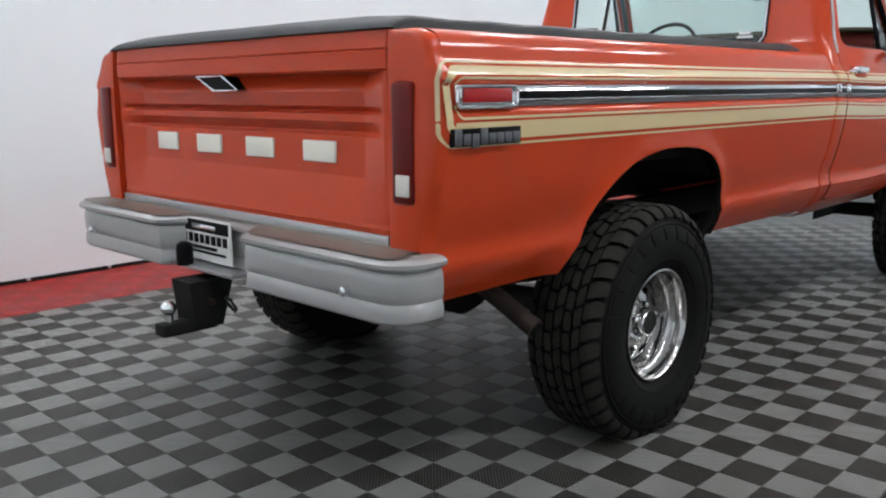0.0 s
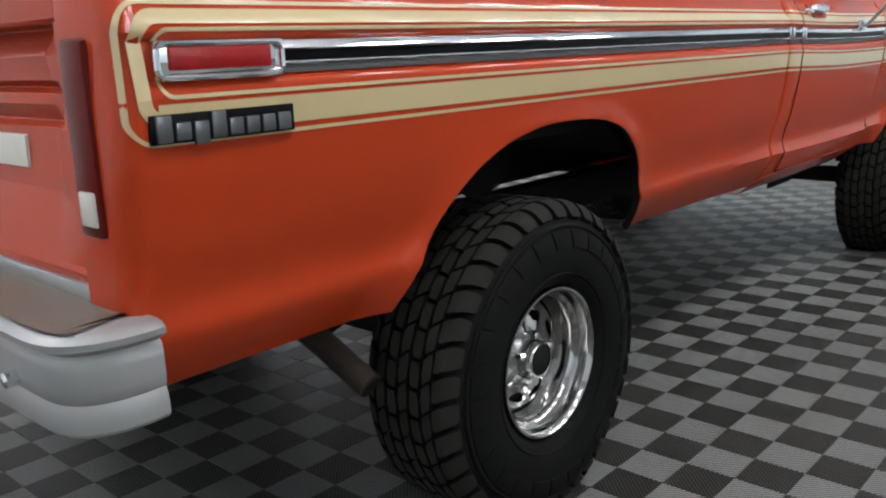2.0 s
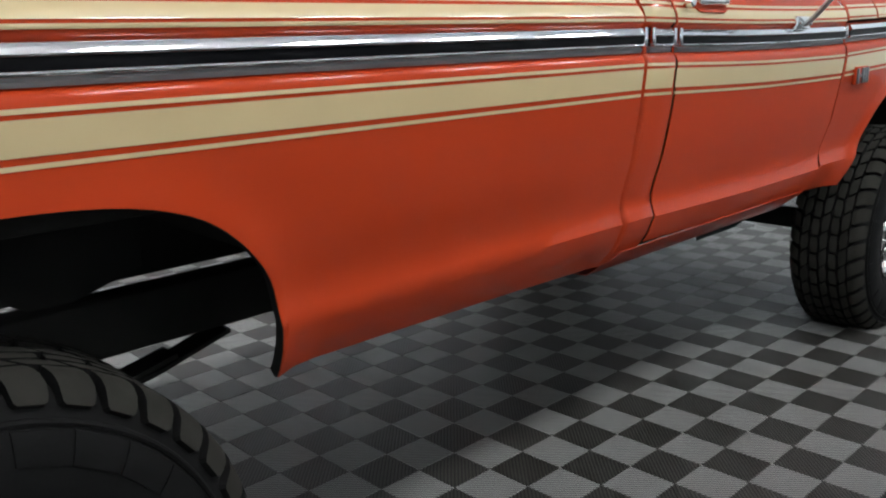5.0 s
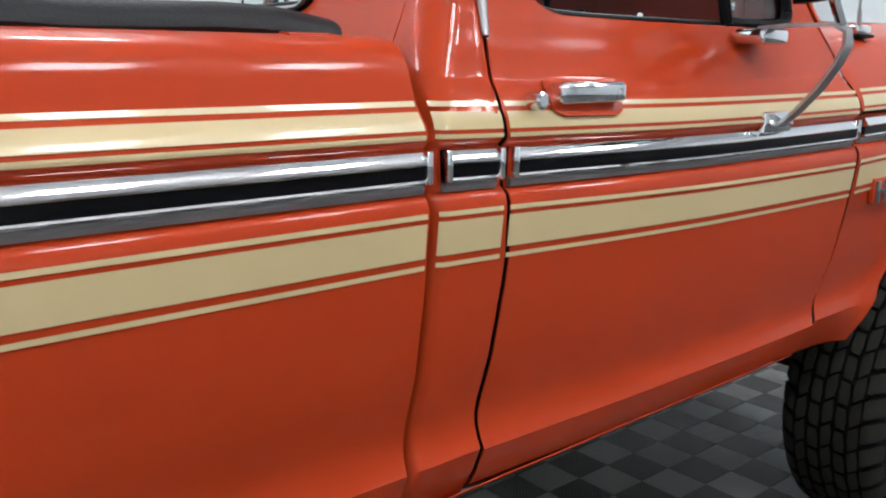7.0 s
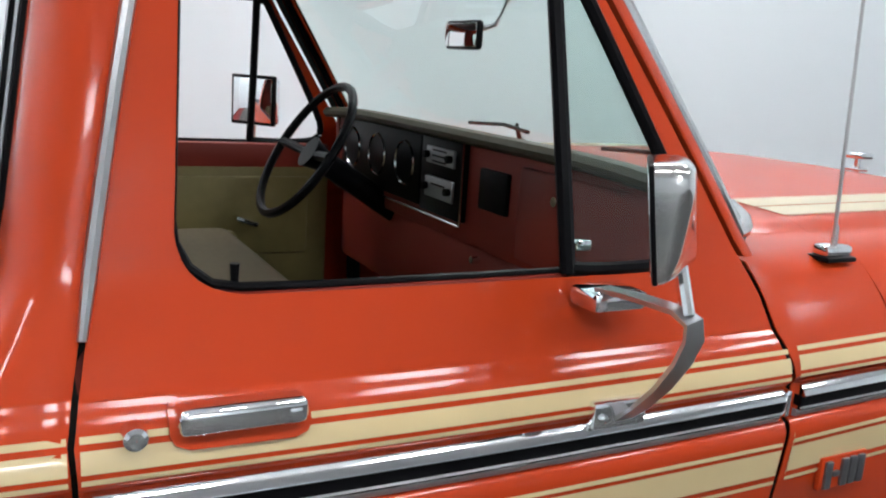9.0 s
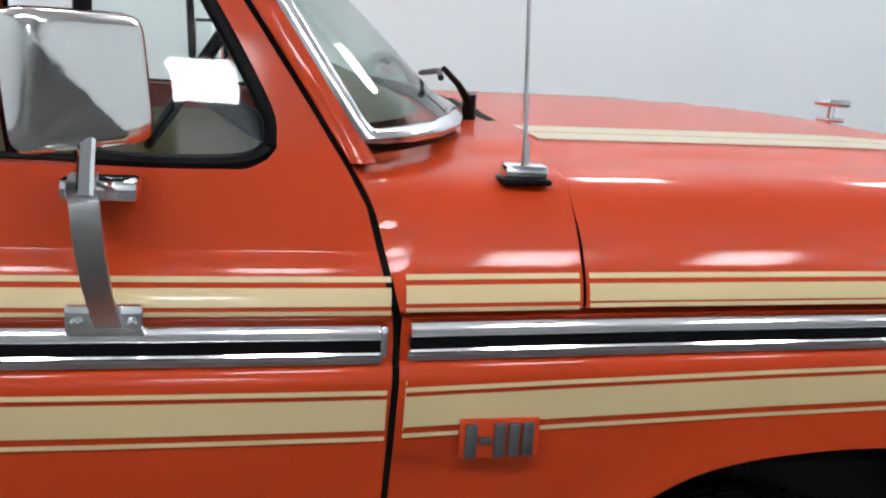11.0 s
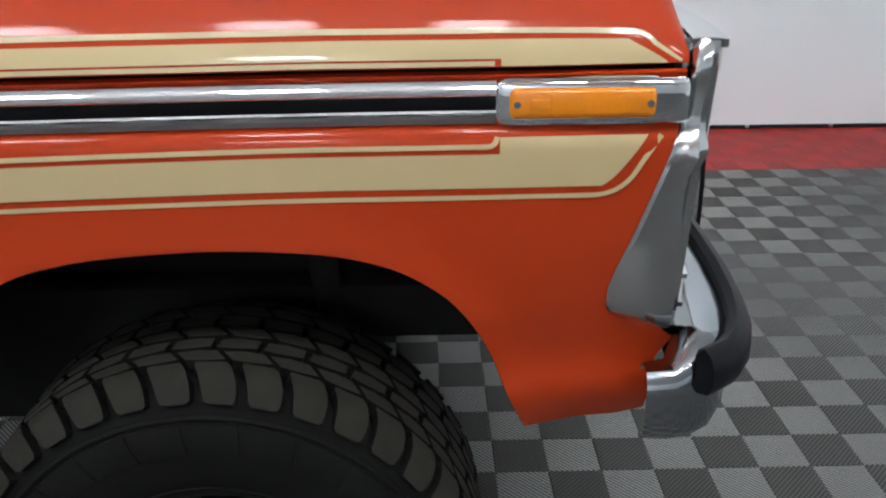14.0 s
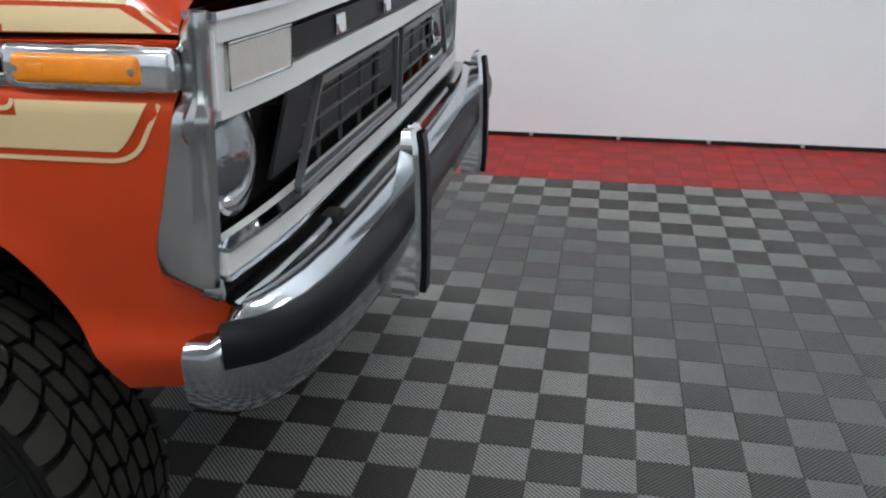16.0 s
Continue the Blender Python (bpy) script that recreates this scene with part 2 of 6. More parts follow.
def part(name, bm, mat, parent, label="", smooth=35):
    return link_mesh(name, bm, mat, parent, label, smooth)


def thicken(ob, t=0.004, offset=0.0):
    m = ob.modifiers.new("thickness", "SOLIDIFY")
    m.thickness, m.offset = t, offset
    return ob


def add_grid(bm, rows):
    """rows: lists of equally many points; joins them into quads."""
    vs = [[bm.verts.new(p) for p in r] for r in rows]
    for a, b in zip(vs, vs[1:]):
        for i in range(len(a) - 1):
            q = [a[i], a[i + 1], b[i + 1], b[i]]
            if len({tuple(round(c, 6) for c in v.co) for v in q}) == 4:
                bm.faces.new(q)
    return vs


def grid(rows):
    bm = bmesh.new()
    add_grid(bm, rows)
    return bm


def add_box(bm, x0, x1, y0, y1, z0, z1, bevel=0.0, turn=None, seg=2):
    r = bmesh.ops.create_cube(bm, size=1)
    for v in r["verts"]:
        v.co = Vector(((x0 + x1) / 2 + v.co.x * (x1 - x0), (y0 + y1) / 2 + v.co.y * (y1 - y0), (z0 + z1) / 2 + v.co.z * (z1 - z0)))
    verts = r["verts"]
    if bevel:
        es = list({e for v in verts for e in v.link_edges})
        out = bmesh.ops.bevel(bm, geom=es, offset=bevel, segments=seg, affect="EDGES", profile=0.5)
        verts = list({v for f in out["faces"] for v in f.verts} | {v for v in verts if v.is_valid})
    if turn:
        bmesh.ops.transform(bm, matrix=turn, verts=verts)
    return verts


def box(x0, x1, y0, y1, z0, z1, bevel=0.0, turn=None, seg=2):
    bm = bmesh.new()
    add_box(bm, x0, x1, y0, y1, z0, z1, bevel, turn, seg)
    return bm


def add_tube(bm, pts, r, sides=10, caps=True):
    """A round bar along the points; r may be a list."""
    pts = [Vector(p) for p in pts]
    rings = []
    for i, p in enumerate(pts):
        d = (pts[min(i + 1, len(pts) - 1)] - pts[max(i - 1, 0)]).normalized()
        a = d.cross(Vector((0, 0, 1)) if abs(d.z) < 0.9 else Vector((1, 0, 0))).normalized()
        b = d.cross(a)
        q = r[i] if isinstance(r, (list, tuple)) else r
        rings.append([bm.verts.new(p + a * math.cos(2 * math.pi * k / sides) * q + b * math.sin(2 * math.pi * k / sides) * q) for k in range(sides)])
    for a, b in zip(rings, rings[1:]):
        for k in range(sides):
            bm.faces.new((a[k], a[(k + 1) % sides], b[(k + 1) % sides], b[k]))
    if caps:
        bm.faces.new(rings[0][::-1])
        bm.faces.new(rings[-1])


def tube(pts, r, sides=10):
    bm = bmesh.new()
    add_tube(bm, pts, r, sides)
    return bm


def add_prism(bm, section, frames_):
    """A closed section [(a, b)] swept through frames_ (origin, a axis, b axis), with end caps."""
    rings = [[bm.verts.new(Vector(o) + Vector(a) * s + Vector(b) * t) for s, t in section] for o, a, b in frames_]
    n = len(section)
    for p, q in zip(rings, rings[1:]):
        for k in range(n):
            bm.faces.new((p[k], p[(k + 1) % n], q[(k + 1) % n], q[k]))
    bm.faces.new(rings[0][::-1])
    bm.faces.new(rings[-1])


def prism(section, frames_):
    bm = bmesh.new()
    add_prism(bm, section, frames_)
    return bm


def add_lathe(bm, prof, centre, sides=64, axis="y", arc=None):
    """prof: (radius, along) pairs turned round the y axis through centre; along grows with +y."""
    cx, cy, cz = centre
    n = sides
    rings = [[bm.verts.new((cx + r * math.cos(2 * math.pi * k / n), cy + h, cz + r * math.sin(2 * math.pi * k / n))) for k in range(n)] for r, h in prof]
    for a, b in zip(rings, rings[1:]):
        for k in range(n):
            bm.faces.new((a[k], a[(k + 1) % n], b[(k + 1) % n], b[k]))
    return rings


def mirror_bm(bm):
    """Turns a right-hand panel into the left-hand one."""
    c = bm.copy()
    for v in c.verts:
        v.co.y = WIDE - v.co.y
    return c


def thing(name, label, category, kind="", group=""):
    e = new(name)
    e.empty_display_size = 0.2
    return tagged(e, label, category, group, kind)


# ---------------------------------------------------------------- room
PITCH, X0, Y0 = 0.1352, 2.690, 0.897
RED_FROM, WALL_AT = 17, 23
WALL_Y = Y0 + WALL_AT * PITCH
ROOM_X0, ROOM_X1, ROOM_Y0, ROOM_H = X0 - 74 * PITCH, X0 + 48 * PITCH, Y0 - 94 * PITCH, 5.6


def wall(name, x0, x1, y0, y1, label):
    ob = link_mesh(name, box(x0, x1, y0, y1, -0.02, ROOM_H), WALL)
    return tagged(ob, label, "wall", kind="structure")


wall("wall_north", ROOM_X0 - 0.2, ROOM_X1 + 0.2, WALL_Y, WALL_Y + 0.2, "plain white painted wall behind the red floor border")
wall("wall_south", ROOM_X0 - 0.2, ROOM_X1 + 0.2, ROOM_Y0 - 0.2, ROOM_Y0, "plain white painted wall of the showroom")
wall("wall_west", ROOM_X0 - 0.2, ROOM_X0, ROOM_Y0, WALL_Y, "plain white painted end wall of the showroom")
wall("wall_east", ROOM_X1, ROOM_X1 + 0.2, ROOM_Y0, WALL_Y, "plain white painted end wall of the showroom")
tagged(link_mesh("ceiling", box(ROOM_X0 - 0.2, ROOM_X1 + 0.2, ROOM_Y0 - 0.2, WALL_Y + 0.2, ROOM_H, ROOM_H + 0.15), CEIL),
       "white painted showroom ceiling", "ceiling", kind="structure")

part_trim = link_mesh("trim", box(ROOM_X0, ROOM_X1, WALL_Y - 0.014, WALL_Y - 0.001, -0.01, 0.022, 0.002), DARK)
tagged(part_trim, "thin dark edging strip at the foot of the wall", "trim", kind="structure")

# square fluorescent fixtures: a row along the truck's near side, an unseen far row added to light the wall, and a
# group of four further down the showroom
def ceiling_fixture():
    e = thing("ceiling_light", "square white fluorescent ceiling light, switched on", "light", group="ceiling lights")
    part("housing", box(-0.33, 0.33, -0.33, 0.33, 0.14, 0.17, 0.01), CEIL, e)
    part("diffuser", box(-0.31, 0.31, -0.31, 0.31, 0.0, 0.14, 0.012, seg=3), LAMP, e, "glowing white diffuser box")
    for x in (-.25, .25):
        part("rod", tube([(x, 0, .16), (x, 0, .50)], .006, 8), ALU, e)
    return e


first = ceiling_fixture()
# the row at y 2.9 is added only to brighten the wall behind
spots = [(1.05 + 1.72 * k, -2.7) for k in range(-3, 4)] + [(1.05 + 2.4 * k, 2.9) for k in range(-3, 3)] + [(0.14 + d, -10.2 + e) for d in (-.33, .33) for e in (-.33, .33)]
first.matrix_basis = pose(spots[0][0], spots[0][1], ROOM_H - 0.495)
for x, y in spots[1:]:
    copy_thing(first, pose(x, y, ROOM_H - 0.495))

# ---------------------------------------------------------------- truck: shared surfaces
truck = thing("pickup_truck", "orange seventies pickup truck with cream stripes and big mud tyres", "truck")

TUCK = 0.008         # how far the nose draws in

# body side: how far the skin lies inside the widest line (y = 0), by height
SIDE = [(.545, .17), (.575, .13), (.605, .092), (.655, .062), (.70, .0440), (.718, .0500), (.737, .0535), (.757, .0525), (.78, .0475), (.85, .027), (.95, .010),
        (1.03, .001), (1.07, -.003), (1.079, -.0022), (1.086, .0005), (1.092, .0045), (1.096, .011), (1.153, .011), (1.160, .003), (1.168, 0),
        (1.18, .0018), (1.19, .0052), (1.20, .0098), (1.205, .0124), (1.21, .0152), (1.215, .0182), (1.22, .0214), (1.23, .0284), (1.24, .0358), (1.26, .0518), (1.28, .0692), (1.30, .0885), (1.32, .112)]
SZ, SY = [p[0] for p in SIDE], [p[1] for p in SIDE]
# the bed's shoulder turns in more tightly above the moulding
BED_LINE = [(.545, .18), (.575, .14), (.605, .103), (.655, .070), (.70, .0490), (.718, .0520), (.737, .0540), (.757, .0527), (.78, .0475), (1.168, 0), (1.18, .003), (1.185, .0066), (1.19, .0108), (1.195, .0150), (1.20, .0190),
            (1.205, .0227), (1.21, .0258), (1.22, .0300), (1.24, .0376), (1.26, .0452), (1.28, .0560), (1.32, .105)]
BED_SY = [float(np.interp(z, [p[0] for p in BED_LINE], [p[1] for p in BED_LINE])) if z > 1.168 or z < .78 else y for z, y in SIDE]
REAR_ARCH = [(-1.93, .605), (-1.90, .66), (-1.865, .72), (-1.815, .79), (-1.74, .860), (-1.64, .912), (-1.545, .938), (-1.43, .951), (-1.25, .943),
             (-1.13, .912), (-1.055, .862), (-0.995, .785), (-0.977, .70), (-0.970, .655), (-0.965, .605)]
FRONT_ARCH = [(1.335, .605), (1.358, .655), (1.401, .724), (1.444, .789), (1.490, .847), (1.529, .879), (1.568, .902), (1.605, .917), (1.65, .9285), (1.694, .936), (1.754, .942),
              (1.829, .946), (1.906, .945), (1.985, .939), (2.034, .929), (2.076, .915), (2.113, .894), (2.150, .864), (2.181, .822), (2.208, .768), (2.231, .705), (2.262, .630)]


def smooth_line(pts, n=4):
    """A rounder line through the same points."""
    out = []
    for i in range(len(pts) - 1):
        p0, p1, p2, p3 = pts[max(0, i - 1)], pts[i], pts[i + 1], pts[min(len(pts) - 1, i + 2)]
        for k in range(n):
            t = k / n
            out.append(tuple(.5 * (2 * b + (c - a) * t + (2 * a - 5 * b + 4 * c - d) * t * t + (3 * b - a - 3 * c + d) * t ** 3) for a, b, c, d in zip(p0, p1, p2, p3)))
    return out + [pts[-1]]


REAR_ARCH, FRONT_ARCH = smooth_line(REAR_ARCH), smooth_line(FRONT_ARCH)


def arch_near(x, z, arch):
    best = 9
    for (ax, az), (bx, bz) in zip(arch, arch[1:]):
        dx, dz = bx - ax, bz - az
        k = max(0, min(1, ((x - ax) * dx + (z - az) * dz) / (dx * dx + dz * dz)))
        best = min(best, math.hypot(x - ax - k * dx, z - az - k * dz))
    return best


def side_y(x, z):
    """The body side's y at a place along the truck and a height."""
    y = float(np.interp(z, SZ, BED_SY if x < 0 else SY))
    if x > 2.15 and z < .78:
        y += (float(np.interp(z, SZ, BED_SY)) - y) * min(1, (x - 2.15) / 0.08)
    if -0.35 < x < 0 and z < .78:
        y += (float(np.interp(z, SZ, SY)) - y) * (x + 0.35) / 0.35
    if z < 1.02:
        for arch in (REAR_ARCH, FRONT_ARCH):
            if arch[0][0] - 0.3 < x < arch[-1][0] + 0.3:
                d = arch_near(x, z, arch)
                y -= (0.006 + 0.22 * max(0, y)) * math.exp(-(d / 0.04) ** 2) * max(0, min(1, (0.99 - z) / 0.03))
    if x > 2.0:
        y += TUCK * ((x - 2.0) / 0.43) ** 2
    return y


def lift(x):
    """The body line's slight sag along the doors and rise towards the nose."""
    return float(np.interp(x, [-2.5, 0.0, 0.12, 0.24, 0.36, 0.48, 0.6, 0.72, 0.85, 1.0, 1.125, 1.145, 1.4, 1.65, 2.0, 2.45], [0.004, 0.0, -0.003, -0.0055, -0.0078, -0.0095, -0.0105, -0.0108, -0.0105, -0.0095, -0.0085, -0.005, 0.0, 0.004, 0.009, 0.010]))


def low_edge(x, arch, base):
    if x <= arch[0][0] or x >= arch[-1][0]:
        return base(x)
    return float(np.interp(x, [p[0] for p in arch], [p[1] for p in arch]))


LEVELS = [.6, .628, .655, .680, .70, .718, .737, .757, .78, .815, .85, .885, .92, .955]
UPPER_ROWS = [.96, 1.0, 1.03, 1.05, 1.07, 1.079, 1.086, 1.092, 1.096, 1.125, 1.153]
SHOULDER = [1.160, 1.168, 1.18, 1.185, 1.19, 1.195, 1.20, 1.205, 1.21, 1.215, 1.22, 1.23, 1.24, 1.26]


def columns(x0, x1, arch, step=0.05):
    xs = list(np.arange(x0, x1, step)) + [x1]
    if arch:
        xs += [p[0] for p in arch] + list(np.arange(arch[0][0], arch[-1][0], 0.02))
        xs += [arch[0][0] - 0.001, arch[-1][0] + 0.001]
    return sorted({round(x, 4) for x in xs if x0 <= x <= x1})


def side_panel(xs, arch, base, rows_above, extra=(), warp=lambda x, z: x):
    """A sheet of body side over the columns xs, from the arch or base line up; extra: (z, y) rows that end it."""
    out = []
    for x in xs:
        zl = low_edge(x, arch, base) if arch else base(x)
        zs = [zl] + LEVELS[1:] if zl < .622 else [zl + (v - .6) / .355 * (.955 - zl) for v in LEVELS]
        zs = zs + [z + lift(x) for z in rows_above]
        col = [(warp(x, z), side_y(x, z - (lift(x) if z > 0.955 else 0)), z) for z in zs]
        col += [(warp(x, z), y, z + lift(x)) for z, y in extra]
        out.append(col)
    bm = grid(out)
    return bm


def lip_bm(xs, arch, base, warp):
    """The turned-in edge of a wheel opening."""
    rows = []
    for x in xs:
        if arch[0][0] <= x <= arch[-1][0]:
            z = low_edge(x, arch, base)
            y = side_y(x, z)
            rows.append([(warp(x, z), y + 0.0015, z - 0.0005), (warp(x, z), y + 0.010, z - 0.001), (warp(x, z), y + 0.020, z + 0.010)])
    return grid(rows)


def both_sides(name, bm, mat, parent, label="", t=0.002):
    other = mirror_bm(bm)
    a = part(name, bm, mat, parent, label)
    b = part(name, other, mat, parent, label)
    if t:
        thicken(a, t)
        thicken(b, t)
    return a, b


# ---------------------------------------------------------------- bed
CORNER = 0.030
BED_X0, BED_X1 = -2.468, -0.012
BED_TOP = [(1.273, .058), (1.280, .071), (1.286, .094), (1.289, .125), (1.290, .175), (1.275, .180)]


def bed_base(x):
    return float(np.interp(x, [-2.48, -1.9, -0.93, 0.0], [.600, .605, .600, .585]))


def bed_warp(x, z):
    # the rear corner rolls in and leans a little with height
    return x + (0.02 * max(0, (z - 1.0) / 0.3) ** 2 if x < -2.4 else 0)


bed_cols = columns(BED_X0, BED_X1, REAR_ARCH)
bed_right, bed_left = both_sides("bed_side", side_panel(bed_cols, REAR_ARCH, bed_base, UPPER_ROWS + SHOULDER, BED_TOP, bed_warp), PAINT, truck,
                                 "orange bed side with a wheel opening and cream stripes")

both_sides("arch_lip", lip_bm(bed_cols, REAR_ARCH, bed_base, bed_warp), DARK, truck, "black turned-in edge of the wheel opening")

# ---------------------------------------------------------------- front fender, hood, cowl, doors, cab
FEN_X1 = 2.43


def fen_base(x):
    return float(np.interp(x, [1.12, 1.34, 2.262, 2.3, 2.37, 2.41, 2.43], [.615, .605, .630, .626, .627, .634, .648]))


def fen_warp(x, z):
    left = float(np.interp(z, [.6, .72, .80, .94, 1.16], [1.105, 1.128, 1.136, 1.139, 1.143]))
    right = float(np.interp(z, [.63, .74, .785, .80, .827, .868, 1.03, 1.10, 1.16], [2.442, 2.442, 2.466, 2.448, 2.379, 2.364, 2.410, 2.430, 2.435]))
    if x < 1.3:
        return left + (x - 1.143) * (1.3 - left) / (1.3 - 1.143)
    if x > 2.27:
        return 2.27 + (x - 2.27) * (right - 2.27) / (FEN_X1 - 2.27)
    return x


fen_cols = columns(1.143, FEN_X1, FRONT_ARCH)
fender_right, fender_left = both_sides("front_fender", side_panel(fen_cols, FRONT_ARCH, fen_base, UPPER_ROWS + [1.156], [(1.158, .02), (1.15, .05)], fen_warp), PAINT, truck,
                                       "orange front fender with a wheel opening")

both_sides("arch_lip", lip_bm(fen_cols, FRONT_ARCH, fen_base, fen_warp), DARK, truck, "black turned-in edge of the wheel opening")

HOOD_SECTION = [(1.163, .03), (1.166, .004)] + [(z, float(np.interp(z, SZ, SY))) for z in SHOULDER[1:]] + \
               [(1.28, .0692), (1.302, .0915), (1.318, .120), (1.328, .156), (1.333, .190), (1.336, .212), (1.341, .228), (1.350, .250), (1.3545, .275), (1.357, .33), (1.361, .44), (1.368, .62), (1.372, MID)]


def hood_point(x, z, y):
    f = float(np.interp(x, [1.3, 2.0, 2.25, 2.36, 2.40, 2.425, 2.437], [1, 1, .97, .90, .80, .62, .40]))
    g = 0.02 * max(0, (x - 2.0) / 0.43) ** 2
    return (x, y + g, 1.165 + (z - 1.165) * f + lift(x))


def hood_rows(xs):
    out = []
    for x in xs:
        half = [hood_point(x - (.0046 * max(0, min(1, (z - 1.255) / .03)) if x < 1.39 else 0), z, y) for z, y in HOOD_SECTION]
        out.append(half + [(px, WIDE - py, pz) for px, py, pz in reversed(half[:-1])])
    return out


hood_xs = [1.386] + list(np.arange(1.42, 2.2, 0.06)) + [2.22, 2.27, 2.31, 2.34, 2.36, 2.38, 2.40, 2.415, 2.425, 2.432, 2.437]
hood = thicken(part("hood", grid(hood_rows(hood_xs)), PAINT, truck, "orange hood with a cream stripe along each edge"), 0.002)
# cab side above the belt
CAB = [(1.16, .003), (1.168, 0), (1.18, .0018), (1.19, .0045), (1.20, .0098), (1.205, .0124), (1.21, .0152), (1.215, .0184), (1.22, .0221), (1.225, .0263), (1.23, .0309), (1.235, .0350), (1.24, .0383), (1.26, .0472), (1.28, .0557), (1.30, .0647), (1.32, .0728), (1.335, .0790), (1.36, .088), (1.40, .0965),
       (1.5, .1155), (1.7, .157), (1.80, .182), (1.85, .220), (1.885, .31), (1.90, .46)]
CAB = smooth_line(CAB, 3)
CZ, CY = [p[0] for p in CAB], [p[1] for p in CAB]
BELT = [z for z in CZ if 1.16 <= z < 1.331]


def cab_y(z):
    return float(np.interp(z, CZ, CY)) if z > 1.16 else side_y(0.5, z)


def cowl_rows():
    out = []
    for k in range(13):
        half = []
        for z, y in HOOD_SECTION[:-3]:
            x0 = float(np.interp(z, [.60, 1.14, 1.17, 1.29, 1.332, 1.36, 1.42], [1.10, 1.143, 1.137, 1.107, 1.084, 1.066, 1.03]))
            if 1.16 < z < 1.34:
                y += (cab_y(z) - y) * (1 - k / 12) ** 9
            half.append(hood_point(x0 + (1.381 - x0) * k / 12, z, y))
        half += [hood_point(1.19 + (1.381 - 1.19) * k / 12, 1.362, .45), hood_point(1.24 + (1.381 - 1.24) * k / 12, 1.372, MID)]
        out.append(half + [(px, WIDE - py, pz) for px, py, pz in reversed(half[:-1])])
    return out


cowl = thicken(part("cowl", grid(cowl_rows()), PAINT, truck, "orange cowl panel ahead of the windscreen"), 0.002)

def door_l(z):
    return float(np.interp(z, [.60, .70, .75, .85, 1.0, 1.135, 1.2, 1.3, 1.5, 1.8], [.128, .128, .122, .124, .131, .121, .117, .135, .167, .222])) + 0.004


def door_r(z):
    return float(np.interp(z, [.60, .72, .80, .94, 1.14, 1.17, 1.29, 1.332, 1.42, 1.53, 1.8], [1.097, 1.120, 1.128, 1.130, 1.134, 1.128, 1.098, 1.075, 1.019, .945, .76])) - 0.001


def span(xl, xr, z, n, y=None):
    return [(xl + (xr - xl) * k / n, side_y(0.5, z) if z < 1.16 else cab_y(z), z + lift(xl + (xr - xl) * k / n)) for k in range(n + 1)]


DOOR_ZS = [.63, .655, .68, .70, .718, .737, .757, .78, .85, .9] + UPPER_ROWS + BELT + [1.332]


def door_bm():
    bm = grid([span(door_l(z), door_r(z), z, 18) for z in DOOR_ZS])
    up = [1.332, 1.335, 1.34, 1.348, 1.358, 1.37, 1.385] + list(np.linspace(1.40, 1.80, 13))
    add_grid(bm, [span(door_l(z), float(np.interp(z, [1.332, 1.335, 1.34, 1.348, 1.358, 1.37, 1.385, 1.40, 1.8], [.305, .285, .269, .255, .245, .238, .233, .231, .252])), z, 3) for z in up])
    vent = [1.332, 1.345, 1.36, 1.40, 1.45, 1.53, 1.62, 1.7, 1.8]
    add_grid(bm, [span(float(np.interp(z, [1.332, 1.345, 1.36, 1.40, 1.53, 1.8], [.945, .972, .983, .980, .905, .745])), door_r(z), z, 3) for z in vent])
    return bm


door_right, door_left = both_sides("door", door_bm(), PAINT, truck, "orange cab door with cream stripes")


def pillar_bm():
    zs = [.575, .605, .655, .68, .70, .718, .737, .757, .78, .85, .9] + UPPER_ROWS + BELT + list(np.linspace(1.335, 1.80, 16))
    rows = []
    for z in zs:
        y = side_y(0.5, z) if z < 1.16 else cab_y(z)
        xr = door_l(z) - 0.007
        back = float(np.interp(z, [1.16, 1.25, 1.345, 1.80], [0.0, 0.030, 0.068, 0.131]))
        xb = back - 0.002
        r = min(float(np.interp(z, [1.1, 1.2, 1.3, 1.5], [.022, .030, .046, .056])), .72 * (xr - xb))
        ry = r * float(np.interp(z, [1.1, 1.3, 1.8], [1, 1.2, 1.6]))
        inner = max(.368, y + ry + .02)
        row = [(xb, inner, z), (xb, (inner + y + ry) / 2, z)]
        row += [(xb + r * (1 - math.cos(radians(q))), y + ry * (1 - math.sin(radians(q))), z) for q in (0, 15, 30, 45, 60, 75, 90)]
        rows.append(row + [((xb + r + xr) / 2, y, z), (xr - .006, y, z), (xr, y + .002, z), (xr, y + 0.03, z)])
    return grid(rows)


both_sides("rear_pillar", pillar_bm(), PAINT, truck, "orange cab rear corner")
# rocker under the door
both_sides("rocker", grid([[(x, y, z) for x in (0.02, 0.3, 0.7, 1.09)] for y, z in ((.07, .622), (.09, .605), (.13, .575), (.17, .545), (.24, .54))]), PAINT, truck)

# roof and back of the cab
roof_rows = []
for x in (0.130, 0.145, 0.18, 0.3, 0.5, 0.62, 0.70, 0.76):
    drop = 0.05 * (1 - min(1, (x - 0.13) / 0.05)) + 0.06 * max(0, (x - 0.62) / 0.14)
    half = [(x, cab_y(z), z - drop * (z - 1.78) / 0.12) for z in (1.80, 1.83, 1.85, 1.87, 1.885, 1.90)] + [(x, 0.7, 1.908 - drop), (x, MID, 1.912 - drop)]
    roof_rows.append(half + [(a, WIDE - b, c) for a, b, c in reversed(half[:-1])])
thicken(part("roof", grid(roof_rows), PAINT, truck, "orange cab roof"), 0.01)
back = bmesh.new()
